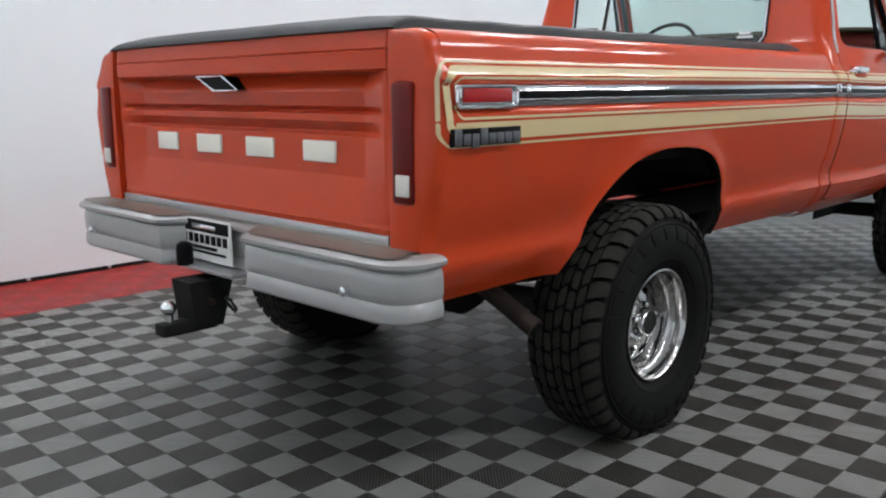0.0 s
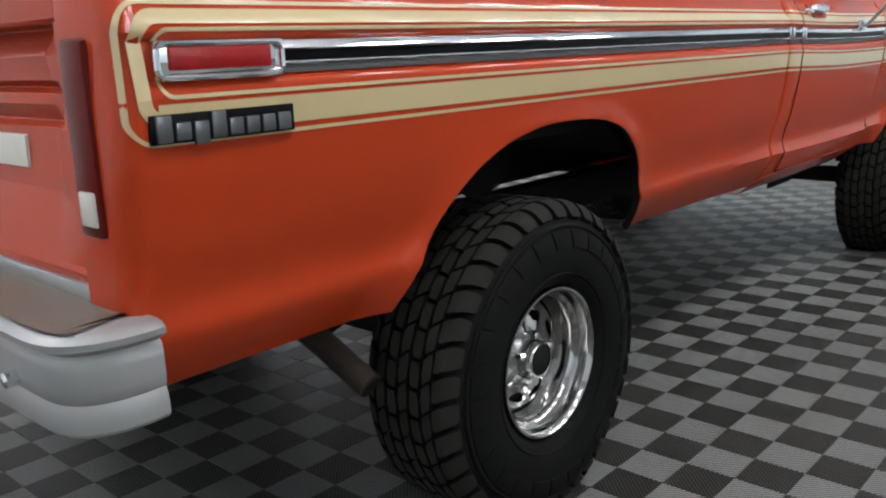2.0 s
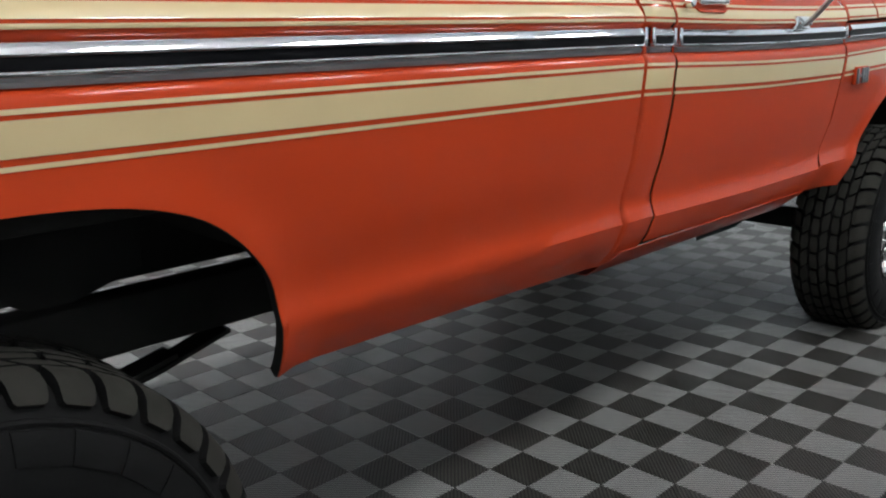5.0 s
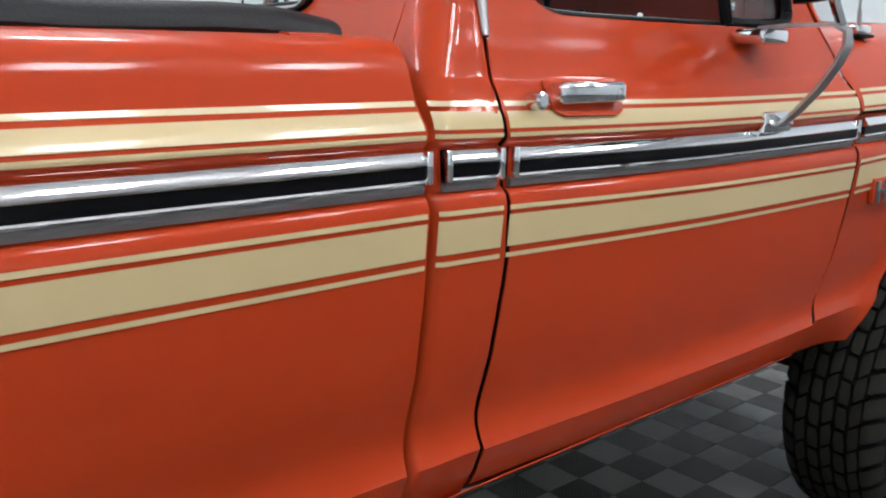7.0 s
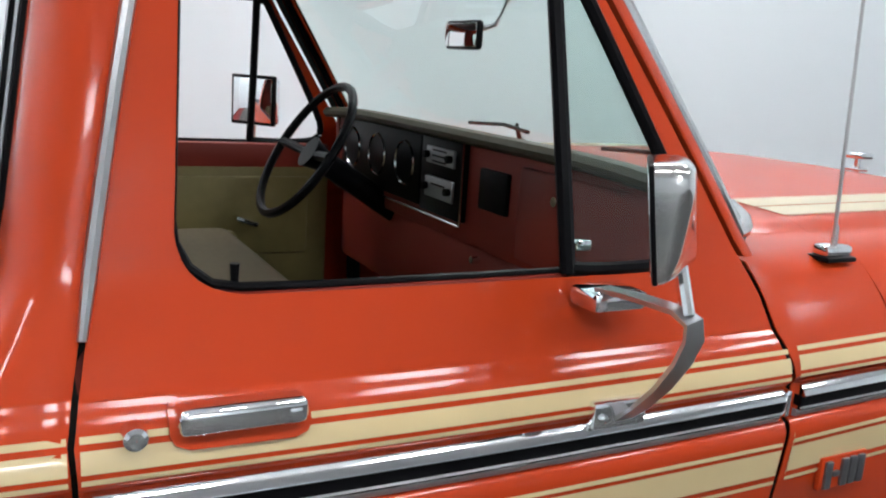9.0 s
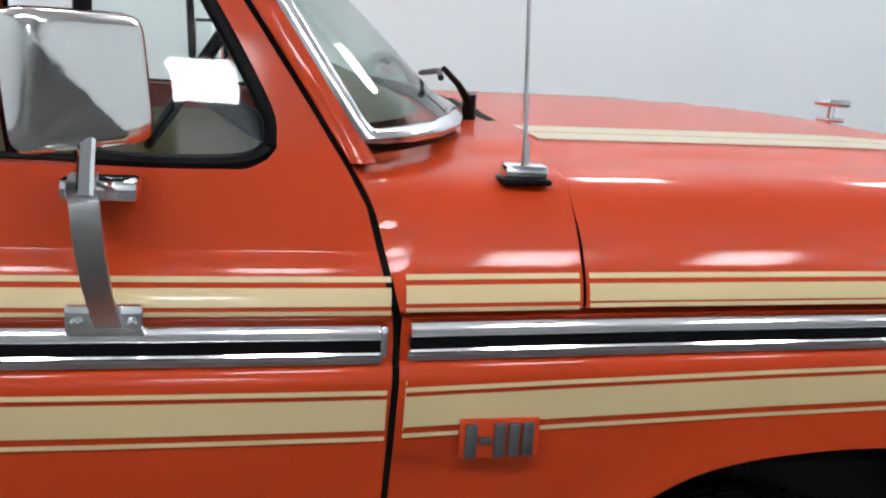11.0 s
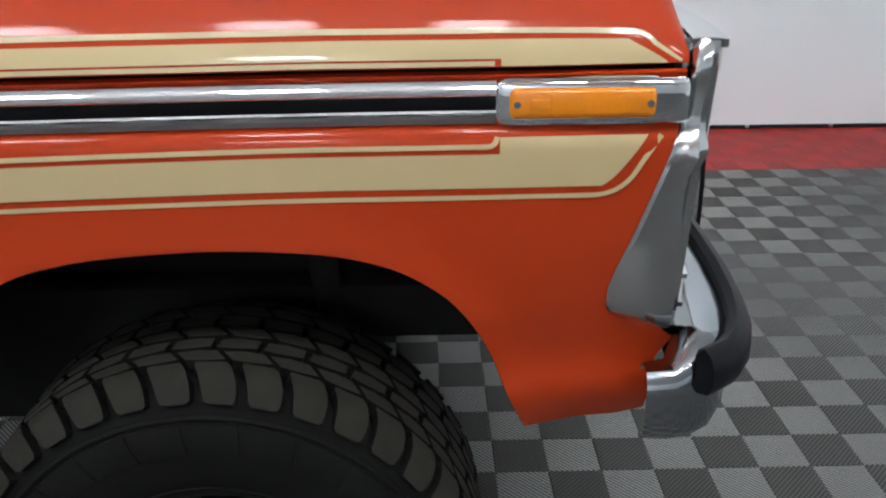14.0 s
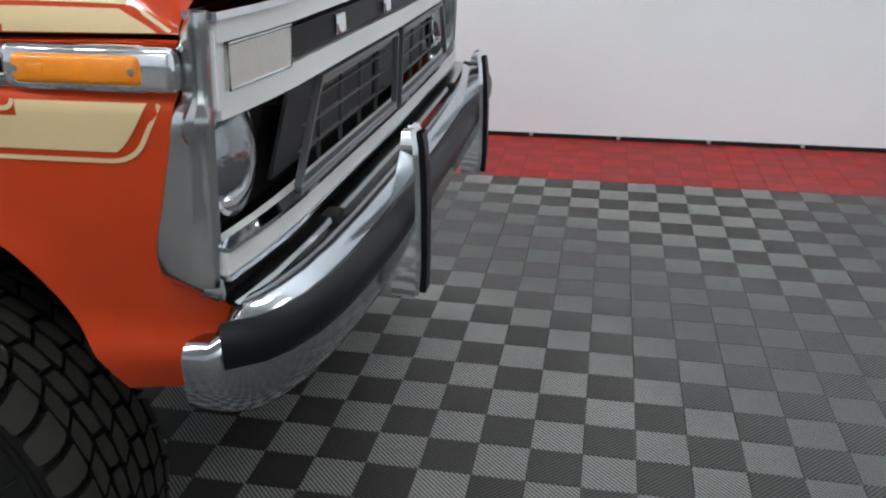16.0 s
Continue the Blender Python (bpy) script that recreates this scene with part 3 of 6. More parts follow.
add_grid(back, [[(float(np.interp(z, [1.16, 1.25, 1.345], [.002, .030, .070])), y, z) for y in np.linspace(0.14, WIDE - 0.14, 9)] for z in (0.62, 0.9, 1.16, 1.25, 1.30, 1.340)])
add_grid(back, [[(.068 + (z - 1.345) * .14, y, z) for y in (0.33, WIDE - 0.33)] for z in (1.71, 1.80, 1.85)])
thicken(part("cab_back", back, PAINT, truck, "orange back panel of the cab"), 0.01)


# ---------------------------------------------------------------- stripes and side moulding
def skin_point(x, z, off, upper):
    """A point on the body side, off metres proud of it. upper: the surface above the moulding (cab, hood, bed)."""
    zz = z + lift(x)
    if z < 1.09:
        zz += float(np.interp(x, [.13, .6, 1.15, 1.7, 1.9], [0, -.006, -.010, -.002, 0]))
    if upper == "hood":
        return hood_point(x, z, float(np.interp(z, SZ, SY)) - off)
    if z > 1.16:
        y = cab_y(z) if upper == "cab" else float(np.interp(z, SZ, BED_SY))
    else:
        y = side_y(x, z)
    if upper == "cab" and x < .04:
        r = float(np.interp(z, [1.1, 1.2], [.022, .035]))
        k = max(0, (r - .002 - x) / r)
        y += r * (1 - math.sqrt(max(0, 1 - k * k)))
    if x < BED_X0:
        y += CORNER * ((BED_X0 - x) / .034) ** 3
    return (x, y - off, zz)


def ribbon(bm, pts, width, upper, off=0.0026):
    """A painted line of a width along (x, z) points on the body side."""
    a, b = [], []
    n = len(pts)
    for i, (x, z) in enumerate(pts):
        dx = pts[min(i + 1, n - 1)][0] - pts[max(i - 1, 0)][0]
        dz = pts[min(i + 1, n - 1)][1] - pts[max(i - 1, 0)][1]
        L = math.hypot(dx, dz) or 1
        nx, nz = -dz / L * width / 2, dx / L * width / 2
        a.append((x + nx, z + nz))
        b.append((x - nx, z - nz))
    k = max(2, int(width / 0.008) + 1)
    add_grid(bm, [[skin_point(p[0] + (q[0] - p[0]) * j / k, p[1] + (q[1] - p[1]) * j / k, off, upper) for j in range(k + 1)] for p, q in zip(a, b)])


def run(x0, z0, x1, z1, step=0.05):
    n = max(1, int(abs(x1 - x0) / (step if abs(x1 - x0) > .2 else .008)))
    return [(x0 + (x1 - x0) * k / n, z0 + (z1 - z0) * k / n) for k in range(n + 1)]


def bend(cx, cz, rx, rz, a0, a1, n=8):
    return [(cx + rx * math.cos(radians(a0 + (a1 - a0) * k / n)), cz + rz * math.sin(radians(a0 + (a1 - a0) * k / n))) for k in range(n + 1)]


# heights of the striping: pin line, band, pin line above and below the moulding
U_PIN_T, U_BAND_T, U_BAND_B, U_PIN_B = 1.208, 1.1985, 1.1765, 1.168
L_PIN_T, L_BAND_T, L_BAND_B, L_PIN_B = 1.0715, 1.062, 1.017, 1.0045
PIN = 0.0065


def straight_stripes(parent, x0, x1, upper, right=True, x0_low=None, x1_low=None):
    bm = bmesh.new()
    for z, w in ((U_PIN_T, PIN), ((U_BAND_T + U_BAND_B) / 2, U_BAND_T - U_BAND_B), (U_PIN_B, PIN * 0.9)):
        ribbon(bm, run(x0, z, x1, z), w, upper)
    s = part("upper_stripe", bm, CREAM, parent, "cream paint stripe with thin border lines")
    bm = bmesh.new()
    a, b = x0 if x0_low is None else x0_low, x1 if x1_low is None else x1_low
    for z, w in ((L_PIN_T, PIN), ((L_BAND_T + L_BAND_B) / 2, L_BAND_T - L_BAND_B), (L_PIN_B, PIN)):
        ribbon(bm, run(a, z, b, z), w, upper)
    part("lower_stripe", bm, CREAM, parent, "cream paint stripe with thin border lines")


straight_stripes(door_right, 0.126, 1.126, "cab")
straight_stripes(cowl, 1.145, 1.376, "hood", x0_low=1.15, x1_low=1.151)
# corner of the cab
straight_stripes(truck.children[[c.name for c in truck.children].index("rear_pillar")], 0.006, 0.114, "cab")

# bed: the stripes close round the rear lamp
bm = bmesh.new()
for off, w in ((0.0, PIN),):
    ribbon(bm, run(-0.016, U_PIN_T, -2.449, U_PIN_T) + bend(-2.449, U_PIN_T - 0.045, 0.045, 0.045, 90, 180) + run(-2.494, U_PIN_T - 0.045, -2.494, L_PIN_B + 0.04)
           + bend(-2.454, L_PIN_B + 0.04, 0.04, 0.04, 180, 270) + run(-2.454, L_PIN_B, -0.016, L_PIN_B), PIN, "bed")
    ribbon(bm, run(-0.016, U_PIN_B, -2.418, U_PIN_B) + bend(-2.418, U_PIN_B - 0.022, 0.022, 0.022, 90, 180, 6) + run(-2.440, U_PIN_B - 0.022, -2.440, L_PIN_T + 0.022)
           + bend(-2.418, L_PIN_T + 0.022, 0.022, 0.022, 180, 270, 6) + run(-2.418, L_PIN_T, -0.016, L_PIN_T), PIN, "bed")
    um, lm = (U_BAND_T + U_BAND_B) / 2, (L_BAND_T + L_BAND_B) / 2
    ribbon(bm, run(-0.016, um, -2.433, um) + bend(-2.433, um - 0.036, 0.036, 0.036, 90, 180) + run(-2.469, um - 0.036, -2.469, lm + 0.03)
           + bend(-2.443, lm + 0.03, 0.026, 0.03, 180, 270), U_BAND_T - U_BAND_B, "bed")
    ribbon(bm, run(-2.448, lm, -0.016, lm), L_BAND_T - L_BAND_B, "bed")
part("stripe_loop", bm, CREAM, bed_right, "cream stripe that loops round the rear side lamp")

# hood and fender stripes end in rounded corners at the nose
bm = bmesh.new()
ribbon(bm, run(1.39, U_PIN_T, 2.372, U_PIN_T) + bend(2.372, U_PIN_T - 0.03, 0.028, 0.03, 90, 35, 5) + [(2.428, 1.172)], PIN, "hood")
ribbon(bm, run(1.39, (U_BAND_T + U_BAND_B) / 2, 2.2106, (U_BAND_T + U_BAND_B) / 2), U_BAND_T - U_BAND_B, "hood")
rows = []
for k in range(6):
    z = 1.1675 + (U_BAND_T - 1.1675) * k / 5
    xe = 2.412 - .050 * ((z - 1.1675) / .031) ** 1.3
    rows.append([skin_point(2.2105 + (xe - 2.2105) * j / 8, z, .0026, "hood") for j in range(9)])
add_grid(bm, rows)
ribbon(bm, run(1.39, U_PIN_B + 0.003, 2.203, U_PIN_B + 0.003), PIN * 0.9, "hood")
part("side_stripe", bm, CREAM, hood, "cream paint stripe with thin border lines")
bm = bmesh.new()
ribbon(bm, run(1.15, L_PIN_T, 2.195, L_PIN_T) + bend(2.195, L_PIN_T + 0.012, 0.012, 0.012, 270, 360, 4), PIN, "bed")
ribbon(bm, run(1.15, (L_BAND_T + L_BAND_B) / 2, 2.2106, (L_BAND_T + L_BAND_B) / 2), L_BAND_T - L_BAND_B, "bed")
rows = []
for k in range(9):
    z = L_BAND_B + (1.083 - L_BAND_B) * k / 8
    xe = 2.340 + .052 * ((z - L_BAND_B) / .066) ** .75
    rows.append([skin_point(2.2105 + (xe - 2.2105) * j / 8, z, .0026, "bed") for j in range(9)])
add_grid(bm, rows)
ribbon(bm, run(1.15, L_PIN_B, 2.33, L_PIN_B) + bend(2.33, L_PIN_B + 0.05, 0.055, 0.05, 270, 330, 6) + [(2.408, 1.082)], PIN, "bed")
part("lower_stripe", bm, CREAM, fender_right, "cream paint stripe with a rounded front end")

# moulding: bright top, black insert, bright lip and a grey strip below
MOULD = {"bright_top": (CHROME, [(.010, 1.1535), (.003, 1.1530), (-.0015, 1.1505), (-.0060, 1.1440), (-.0095, 1.1385), (-.0103, 1.1365), (-.0085, 1.1345), (.010, 1.134)]),
         "black_insert": (BLACK, [(.010, 1.1338), (-.003, 1.1338), (-.0050, 1.126), (-.0035, 1.1168), (.010, 1.1168)]),
         "bright_lip": (CHROME, [(.010, 1.1165), (-.0045, 1.1165), (-.0065, 1.1140), (-.0050, 1.111), (.010, 1.110)]),
         "grey_strip": (ARGENT, [(.010, 1.1098), (.004, 1.1098), (.001, 1.105), (.004, 1.098), (.010, 1.0975)])}



def moulding(parent, x0, x1, cap0=0.0, cap1=0.0):
    m = None
    for name, (mat, sec) in MOULD.items():
        xs = list(np.linspace(x0, x1, max(2, int((x1 - x0) / 0.12))))
        bm = prism(sec, [((x, TUCK * max(0, (x - 2.0) / 0.43) ** 2, lift(x)), (0, 1, 0), (0, 0, 1)) for x in xs])
        o = part(name, bm, mat, m or parent)
        if m is None:
            m = o
            m.name = "side_moulding"
            m["label"] = "chrome side moulding with a black insert"
    for x, s in ((x0, -1), (x1, 1)):
        if (s < 0 and cap0) or (s > 0 and cap1):
            part("end_cap", box(x - 0.005, x + 0.005, -0.0112, 0.012, 1.1105 + lift(x), 1.1535 + lift(x), 0.0035), CHROME, m)
    return m


moulding(bed_right, -2.222, -0.016, 0, 1)
moulding(truck, 0.016, 0.106, 1, 1)
moulding(door_right, 0.132, 1.118, 1, 1)
moulding(fender_right, 1.153, 2.205, 0, 0)


# ---------------------------------------------------------------- wheels
def tyre_profile(R, w):
    # outer face at along = 0; a rounded side wall that bulges past the rim
    half = [(0.184, 0.050), (0.190, 0.036), (0.197, 0.025), (0.209, 0.013), (0.228, 0.004), (0.252, -0.001), (0.280, -0.003), (0.306, -0.001), (0.326, 0.004), (0.341, 0.010),
            (0.356, 0.017), (R - 0.016, 0.027), (R - 0.006, 0.044), (R - 0.002, 0.080)]
    return half + [(R, w / 2)] + [(r, w - h) for r, h in reversed(half)]


def squash(bm, c, w):
    """The tyre's foot: flat on the floor, with the side walls pushed out above it."""
    cx, cy, cz = c
    for v in bm.verts:
        if v.co.z < 0.16:
            k = (1 - v.co.z / 0.16) if v.co.z > 0 else 1
            near = 1 - 2 * min(1, max(0, (v.co.y - cy) / w))
            if math.hypot(v.co.x - cx, v.co.z - cz) > 0.2:
                v.co.y -= 0.014 * near * k * max(0, 1 - ((v.co.x - cx) / 0.24) ** 2)
            v.co.z = max(v.co.z, 0.0015 + 0.05 * max(0, 0.012 + v.co.z))


def add_brick(bm, R, ring, c):
    """A tread block with steep walls coloured dark for the grooves' shade; ring: its outline as (angle, along)."""
    cx, cy, cz = c
    n = len(ring)
    lo = [bm.verts.new((cx + (R - .017) * math.cos(a), cy + h, cz + (R - .017) * math.sin(a))) for a, h in ring]
    hi = [bm.verts.new((cx + R * math.cos(a), cy + h, cz + R * math.sin(a))) for a, h in ring]
    bm.faces.new(hi)
    for i in range(n):
        k = (i + 1) % n
        bm.faces.new((lo[i], lo[k], hi[k], hi[i])).material_index = 1


def add_shoulder(bm, R, a, da, c, side, w):
    """A curved shoulder lug with a rounded end that runs from the rolling face down the side."""
    cx, cy, cz = c
    line = [(R, 0.056, .34, .30), (R - .0005, 0.052, .385, .27), (R - .001, 0.045, .40, .22), (R - 0.005, 0.034, .40, .14), (R - 0.014, 0.023, .40, .06), (R - 0.025, 0.015, .39, .02), (R - 0.034, 0.0095, .36, .0), (R - 0.038, 0.0085, .28, .0)]
    rows = []
    for i, (r, h, wide, skew) in enumerate(line):
        k, sk = da * wide, skew * da
        r2 = r - .016 if i < 4 else r - .010
        h2 = h + (.012 if i > 2 else .0)
        row = [(r2, h2, a + sk - k * 1.04), (r, h, a + sk - k * .95), (r, h, a + sk + k * .95), (r2, h2, a + sk + k * 1.04)]
        if side:
            row = [(q, w - g, t) for q, g, t in row]
        rows.append(row)
    vs = [[bm.verts.new((cx + r * math.cos(t), cy + h, cz + r * math.sin(t))) for r, h, t in row] for row in rows]
    for p, q in zip(vs, vs[1:]):
        for j in range(3):
            # lug walls take the darker rubber to put shade into the gaps
            bm.faces.new((p[j], p[j + 1], q[j + 1], q[j])).material_index = 0 if j == 1 else 1
    foot = [bm.verts.new((cx + (r - .010) * math.cos(t), cy + h + (.014 if not side else -.014), cz + (r - .010) * math.sin(t))) for r, h, t in rows[-1][1:3]]
    bm.faces.new((vs[-1][1], vs[-1][2], foot[1], foot[0])).material_index = 1
    head = [bm.verts.new((cx + (R - .017) * math.cos(t), cy + h, cz + (R - .017) * math.sin(t))) for r, h, t in rows[0][1:3]]
    bm.faces.new((vs[0][1], vs[0][2], head[1], head[0])).material_index = 1


def make_wheel(name, c, label):
    """c: centre of the outer face. Axis along y, outer side towards -y."""
    cx, cy, cz = c
    R, w = TYRE_R, 0.290
    e = new(name)
    e.parent = truck
    e["label"] = label
    bm = bmesh.new()
    add_lathe(bm, tyre_profile(R - 0.015, w), c, 96)
    squash(bm, c, w)
    tyre = part("tyre", bm, RUBBER, e, "black mud tyre with chunky tread blocks")
    bm = bmesh.new()
    n = 38
    da = 2 * math.pi / n
    for k in range(n):
        a = k * da
        add_shoulder(bm, R, a, da, c, 0, w)
        add_shoulder(bm, R, a + da / 2, da, c, 1, w)
        for row in range(5):
            h0 = .0600 + row * .0347
            h1 = h0 + .0285
            b0 = a + (0.02, 0.46, 0.20, 0.64, 0.38)[row] * da
            lean, wide, nick = (.26, -.04, .26, -.04, .26)[row] * da, .84 * da, .004
            add_brick(bm, R, [(b0, h0 + nick), (b0 + wide * .5, h0), (b0 + wide, h0 + nick * .5), (b0 + wide + lean, h1 - nick), (b0 + wide * .5 + lean, h1), (b0 + lean, h1 - nick * .5)], c)
    squash(bm, c, w)
    tagged(part("tread", bm, [TREAD, RUBBER], tyre), kind="stuff")
    bm = bmesh.new()
    # raised marks on the side wall
    for k in range(26):
        a = k * 2 * math.pi / 26 + 0.05
        rows = []
        for r, h in ((.286, .004), (.289, -.0045), (.305, -.0042), (.320, -.0005), (.333, .0045), (.3345, .011)):
            lean = (r - .286) * .5
            rows.append([(cx + r * math.cos(a + d + lean), cy + h + g, cz + r * math.sin(a + d + lean)) for d, g in ((-.1135, .006), (-.1105, 0), (-.05, -.001), (.05, -.001), (.1085, 0), (.1115, .006))])
        add_grid(bm, rows)
    add_lathe(bm, [(.3365, .014), (.338, .0055), (.342, .0045), (.3455, .008), (.347, .017)], c, 96)
    add_lathe(bm, [(.221, .010), (.223, .0035), (.227, .002), (.229, .006)], c, 96)
    squash(bm, c, w)
    tagged(part("side_lug", bm, RUBBER, tyre), kind="stuff")
    # rim: rolled lip, deep barrel, spoked disc
    bm = bmesh.new()
    add_lathe(bm, [(.184, .040), (.190, .030), (.192, .024), (.1895, .018), (.184, .017), (.179, .022), (.1755, .034), (.173, .052), (.163, .060), (.158, .066), (.155, .080), (.152, .10), (.146, .125), (.141, .16), (.141, .20)], c, 96)
    part("rim", bm, WHEEL_CHROME, e, "chrome steel wheel rim with a deep dish")
    bm = bmesh.new()
    ns, seg = 8, 128
    prof = [(0.1429, .118, 9), (0.1316, .108, 9), (0.1222, .106, 9), (0.1184, .105, .16), (0.1109, .103, .17), (0.1034, .101, .20), (0.0968, .099, .25), (0.0921, .098, 9), (0.0846, .096, 9), (0.0724, .092, 9), (0.0639, .088, 9), (0.0564, .086, 9), (0.0451, .087, 9), (0.0414, .095, 9)]
    rings = []
    for r, h, half in prof:
        ring = []
        for k in range(seg):
            a = 2 * math.pi * k / seg
            d = abs((a + math.pi / ns) % (2 * math.pi / ns) - math.pi / ns)
            ring.append(bm.verts.new((cx + r * math.cos(a), cy + h + (.004 * math.cos(d * ns) if .066 < r < .127 else 0), cz + r * math.sin(a))))
        rings.append(ring)
    for (p, q), (ra, ha, la), (rb, hb, lb) in zip(zip(rings, rings[1:]), prof, prof[1:]):
        for k in range(seg):
            a = 2 * math.pi * (k + .5) / seg
            d = abs((a + math.pi / ns) % (2 * math.pi / ns) - math.pi / ns)
            if d < max(la if la < 9 else 0, 0) or la == 9 and (lb == 9 or ra > .120):
                bm.faces.new((p[k], p[(k + 1) % seg], q[(k + 1) % seg], q[k]))
            elif la == 9:
                bm.faces.new((p[k], p[(k + 1) % seg], q[(k + 1) % seg], q[k]))
    bmesh.ops.delete(bm, geom=[v for v in bm.verts if not v.link_faces], context="VERTS")
    disc = part("spoked_disc", bm, WHEEL_CHROME, e, "chrome disc with eight openings")
    thicken(disc, 0.004)
    bm = bmesh.new()
    add_lathe(bm, [(.039, .10), (.039, .058), (.036, .055), (.020, .053), (.0005, .053)], c, 32)
    part("hub_cap", bm, DARK, e, "dark hub")
    bm = bmesh.new()
    add_lathe(bm, [(.052, .092), (.049, .070), (.046, .056), (.043, .052), (.040, .053), (.0395, .066)], c, 32)
    part("hub_collar", bm, WHEEL_CHROME, disc, "chrome collar round the hub")
    for k in range(5):
        a = 2 * math.pi * k / 5 + 0.3
        x, z = cx + .062 * math.cos(a), cz + .062 * math.sin(a)
        part("wheel_nut", tube([(x, cy + .088, z), (x, cy + .066, z), (x, cy + .062, z)], [.0105, .0105, .006], 6), CHROME, disc)
    bm = bmesh.new()
    add_lathe(bm, [(.139, .15), (.05, .15), (.0005, .15)], c, 40)
    part("brake_drum", bm, DARK, e)
    return e


TYRE_R = 0.402
REAR_AXLE, FRONT_AXLE, HUB_Z = -1.468, 1.805, 0.366
WHEEL_OUT = -0.024
make_wheel("rear_wheel", (REAR_AXLE, WHEEL_OUT, HUB_Z), "chrome rear wheel with a mud tyre")
make_wheel("front_wheel", (FRONT_AXLE, WHEEL_OUT, HUB_Z), "chrome front wheel with a mud tyre")
for o in [c for c in truck.children if c.name in ("rear_wheel", "front_wheel")]:
    k = copy_thing(o, Matrix.Translation((0, WIDE, 0)) @ Matrix.Translation((2 * (REAR_AXLE if "rear" in o.name else FRONT_AXLE), 0, 0)) @ pose(0, 0, 0, 0, 0, 180))

# ---------------------------------------------------------------- tailgate and rear
GATE_X = -2.485
gate_rows = []
GATE = [(.772, 0.0), (.790, -.003), (.800, .001), (.830, .006), (.905, .026), (.915, .029), (1.022, .033), (1.030, .048), (1.036, .050), (1.056, .034), (1.064, .028), (1.080, .029), (1.086, .050), (1.092, .052),
        (1.104, .034), (1.142, .030), (1.150, .034), (1.184, .052), (1.190, .046), (1.194, .004), (1.199, -.003),
        (1.242, -.003), (1.246, .001), (1.250, -.002), (1.295, .004), (1.310, .018), (1.314, .035)]
for z, d in GATE:
    row = []
    for y in (.182, .196, .208, .225, .25, .275, .30, .318, .332, .36, .6, MID):
        k = max(0, min(1, (y - .208) / .110)) if .80 < z < 1.194 else 1
        row.append((GATE_X + d * k + (0.012 if y < .19 else 0.0), y, z))
    gate_rows.append(row + [(a, WIDE - b, c) for a, b, c in reversed(row[:-1])])
gate = thicken(part("tailgate", grid(gate_rows), PAINT, truck, smooth=14), 0.006)
gate["label"] = "orange pressed tailgate with cream raised blocks"
for y0, y1 in ((1.436, 1.300), (1.172, 1.022), (.880, .733), (.587, .440)):
    part("raised_block", box(GATE_X + 0.022, GATE_X + 0.040, y1, y0, .948, 1.008, .004), BLOCK_CREAM, gate, "cream raised block")
# latch: slanted bright frame round a dark pocket
lat = [(1.10, 1.1905), (.952, 1.1905), (.866, 1.147), (1.004, 1.147)]
bm = bmesh.new()
add_tube(bm, [(GATE_X - 0.004, y, z) for y, z in lat + lat[:2]], 0.0038, 8)
latch = part("latch_frame", bm, CHROME, gate, "bright latch frame")
bm = bmesh.new()
vs = [bm.verts.new((GATE_X - 0.003, y, z)) for y, z in lat] + [bm.verts.new((GATE_X + 0.09, y, z)) for y, z in lat]
bm.faces.new(vs[:4])
for i in range(4):
    bm.faces.new((vs[i], vs[(i + 1) % 4], vs[4 + (i + 1) % 4], vs[4 + i]))
part("latch_pocket", bm, BLACK, gate)

# corner posts between bed side and tailgate with the tail lamps
def post_bm():
    rows = []
    for z in [.600, .66, .70, .76, .85, .95, 1.03, 1.07, 1.09, 1.15, 1.168, 1.19, 1.22, 1.24, 1.26, 1.273, 1.281, 1.290]:
        y = float(np.interp(z, SZ + [1.4], BED_SY + [.15])) if z < 1.27 else float(np.interp(z, [1.26, 1.273, 1.281, 1.290], [.0452, .058, .073, .105]))
        sh = 0.02 * max(0, (z - 1.0) / 0.3) ** 2
        rows.append([(BED_X0 - d + sh, y + CORNER * (d / .034) ** 3, z) for d in (0, .006, .012, .018, .024, .029, .034)] + [(BED_X0 - .0355 + sh, y + .045, z), (BED_X0 - .036 + sh * .5, .165, z), (BED_X0 - .034 + sh * .5, .177, z), (BED_X0, .178, z)])
    return grid(rows)


posts = both_sides("corner_post", post_bm(), PAINT, truck, "orange bed corner with a tall tail lamp")
for o, s in zip(posts, (0, 1)):
    f = (lambda y: y) if not s else (lambda y: WIDE - y)
    a, b = sorted((f(.082), f(.158)))
    lamp = part("tail_lamp", box(BED_X0 - .046, BED_X0 - .015, a, b, .865, 1.165, .012), RED_LENS, o, "tall dark red tail lamp lens")
    a, b = sorted((f(.092), f(.140)))
    part("reversing_lens", box(BED_X0 - .0495, BED_X0 - .03, a, b, .885, .940, .004), CLEAR_LENS, lamp, "small white reversing lens")

def frame_ring(pts, r):
    bm = bmesh.new()
    add_tube(bm, list(pts) + list(pts[:2]), r, 6, caps=False)
    return bm


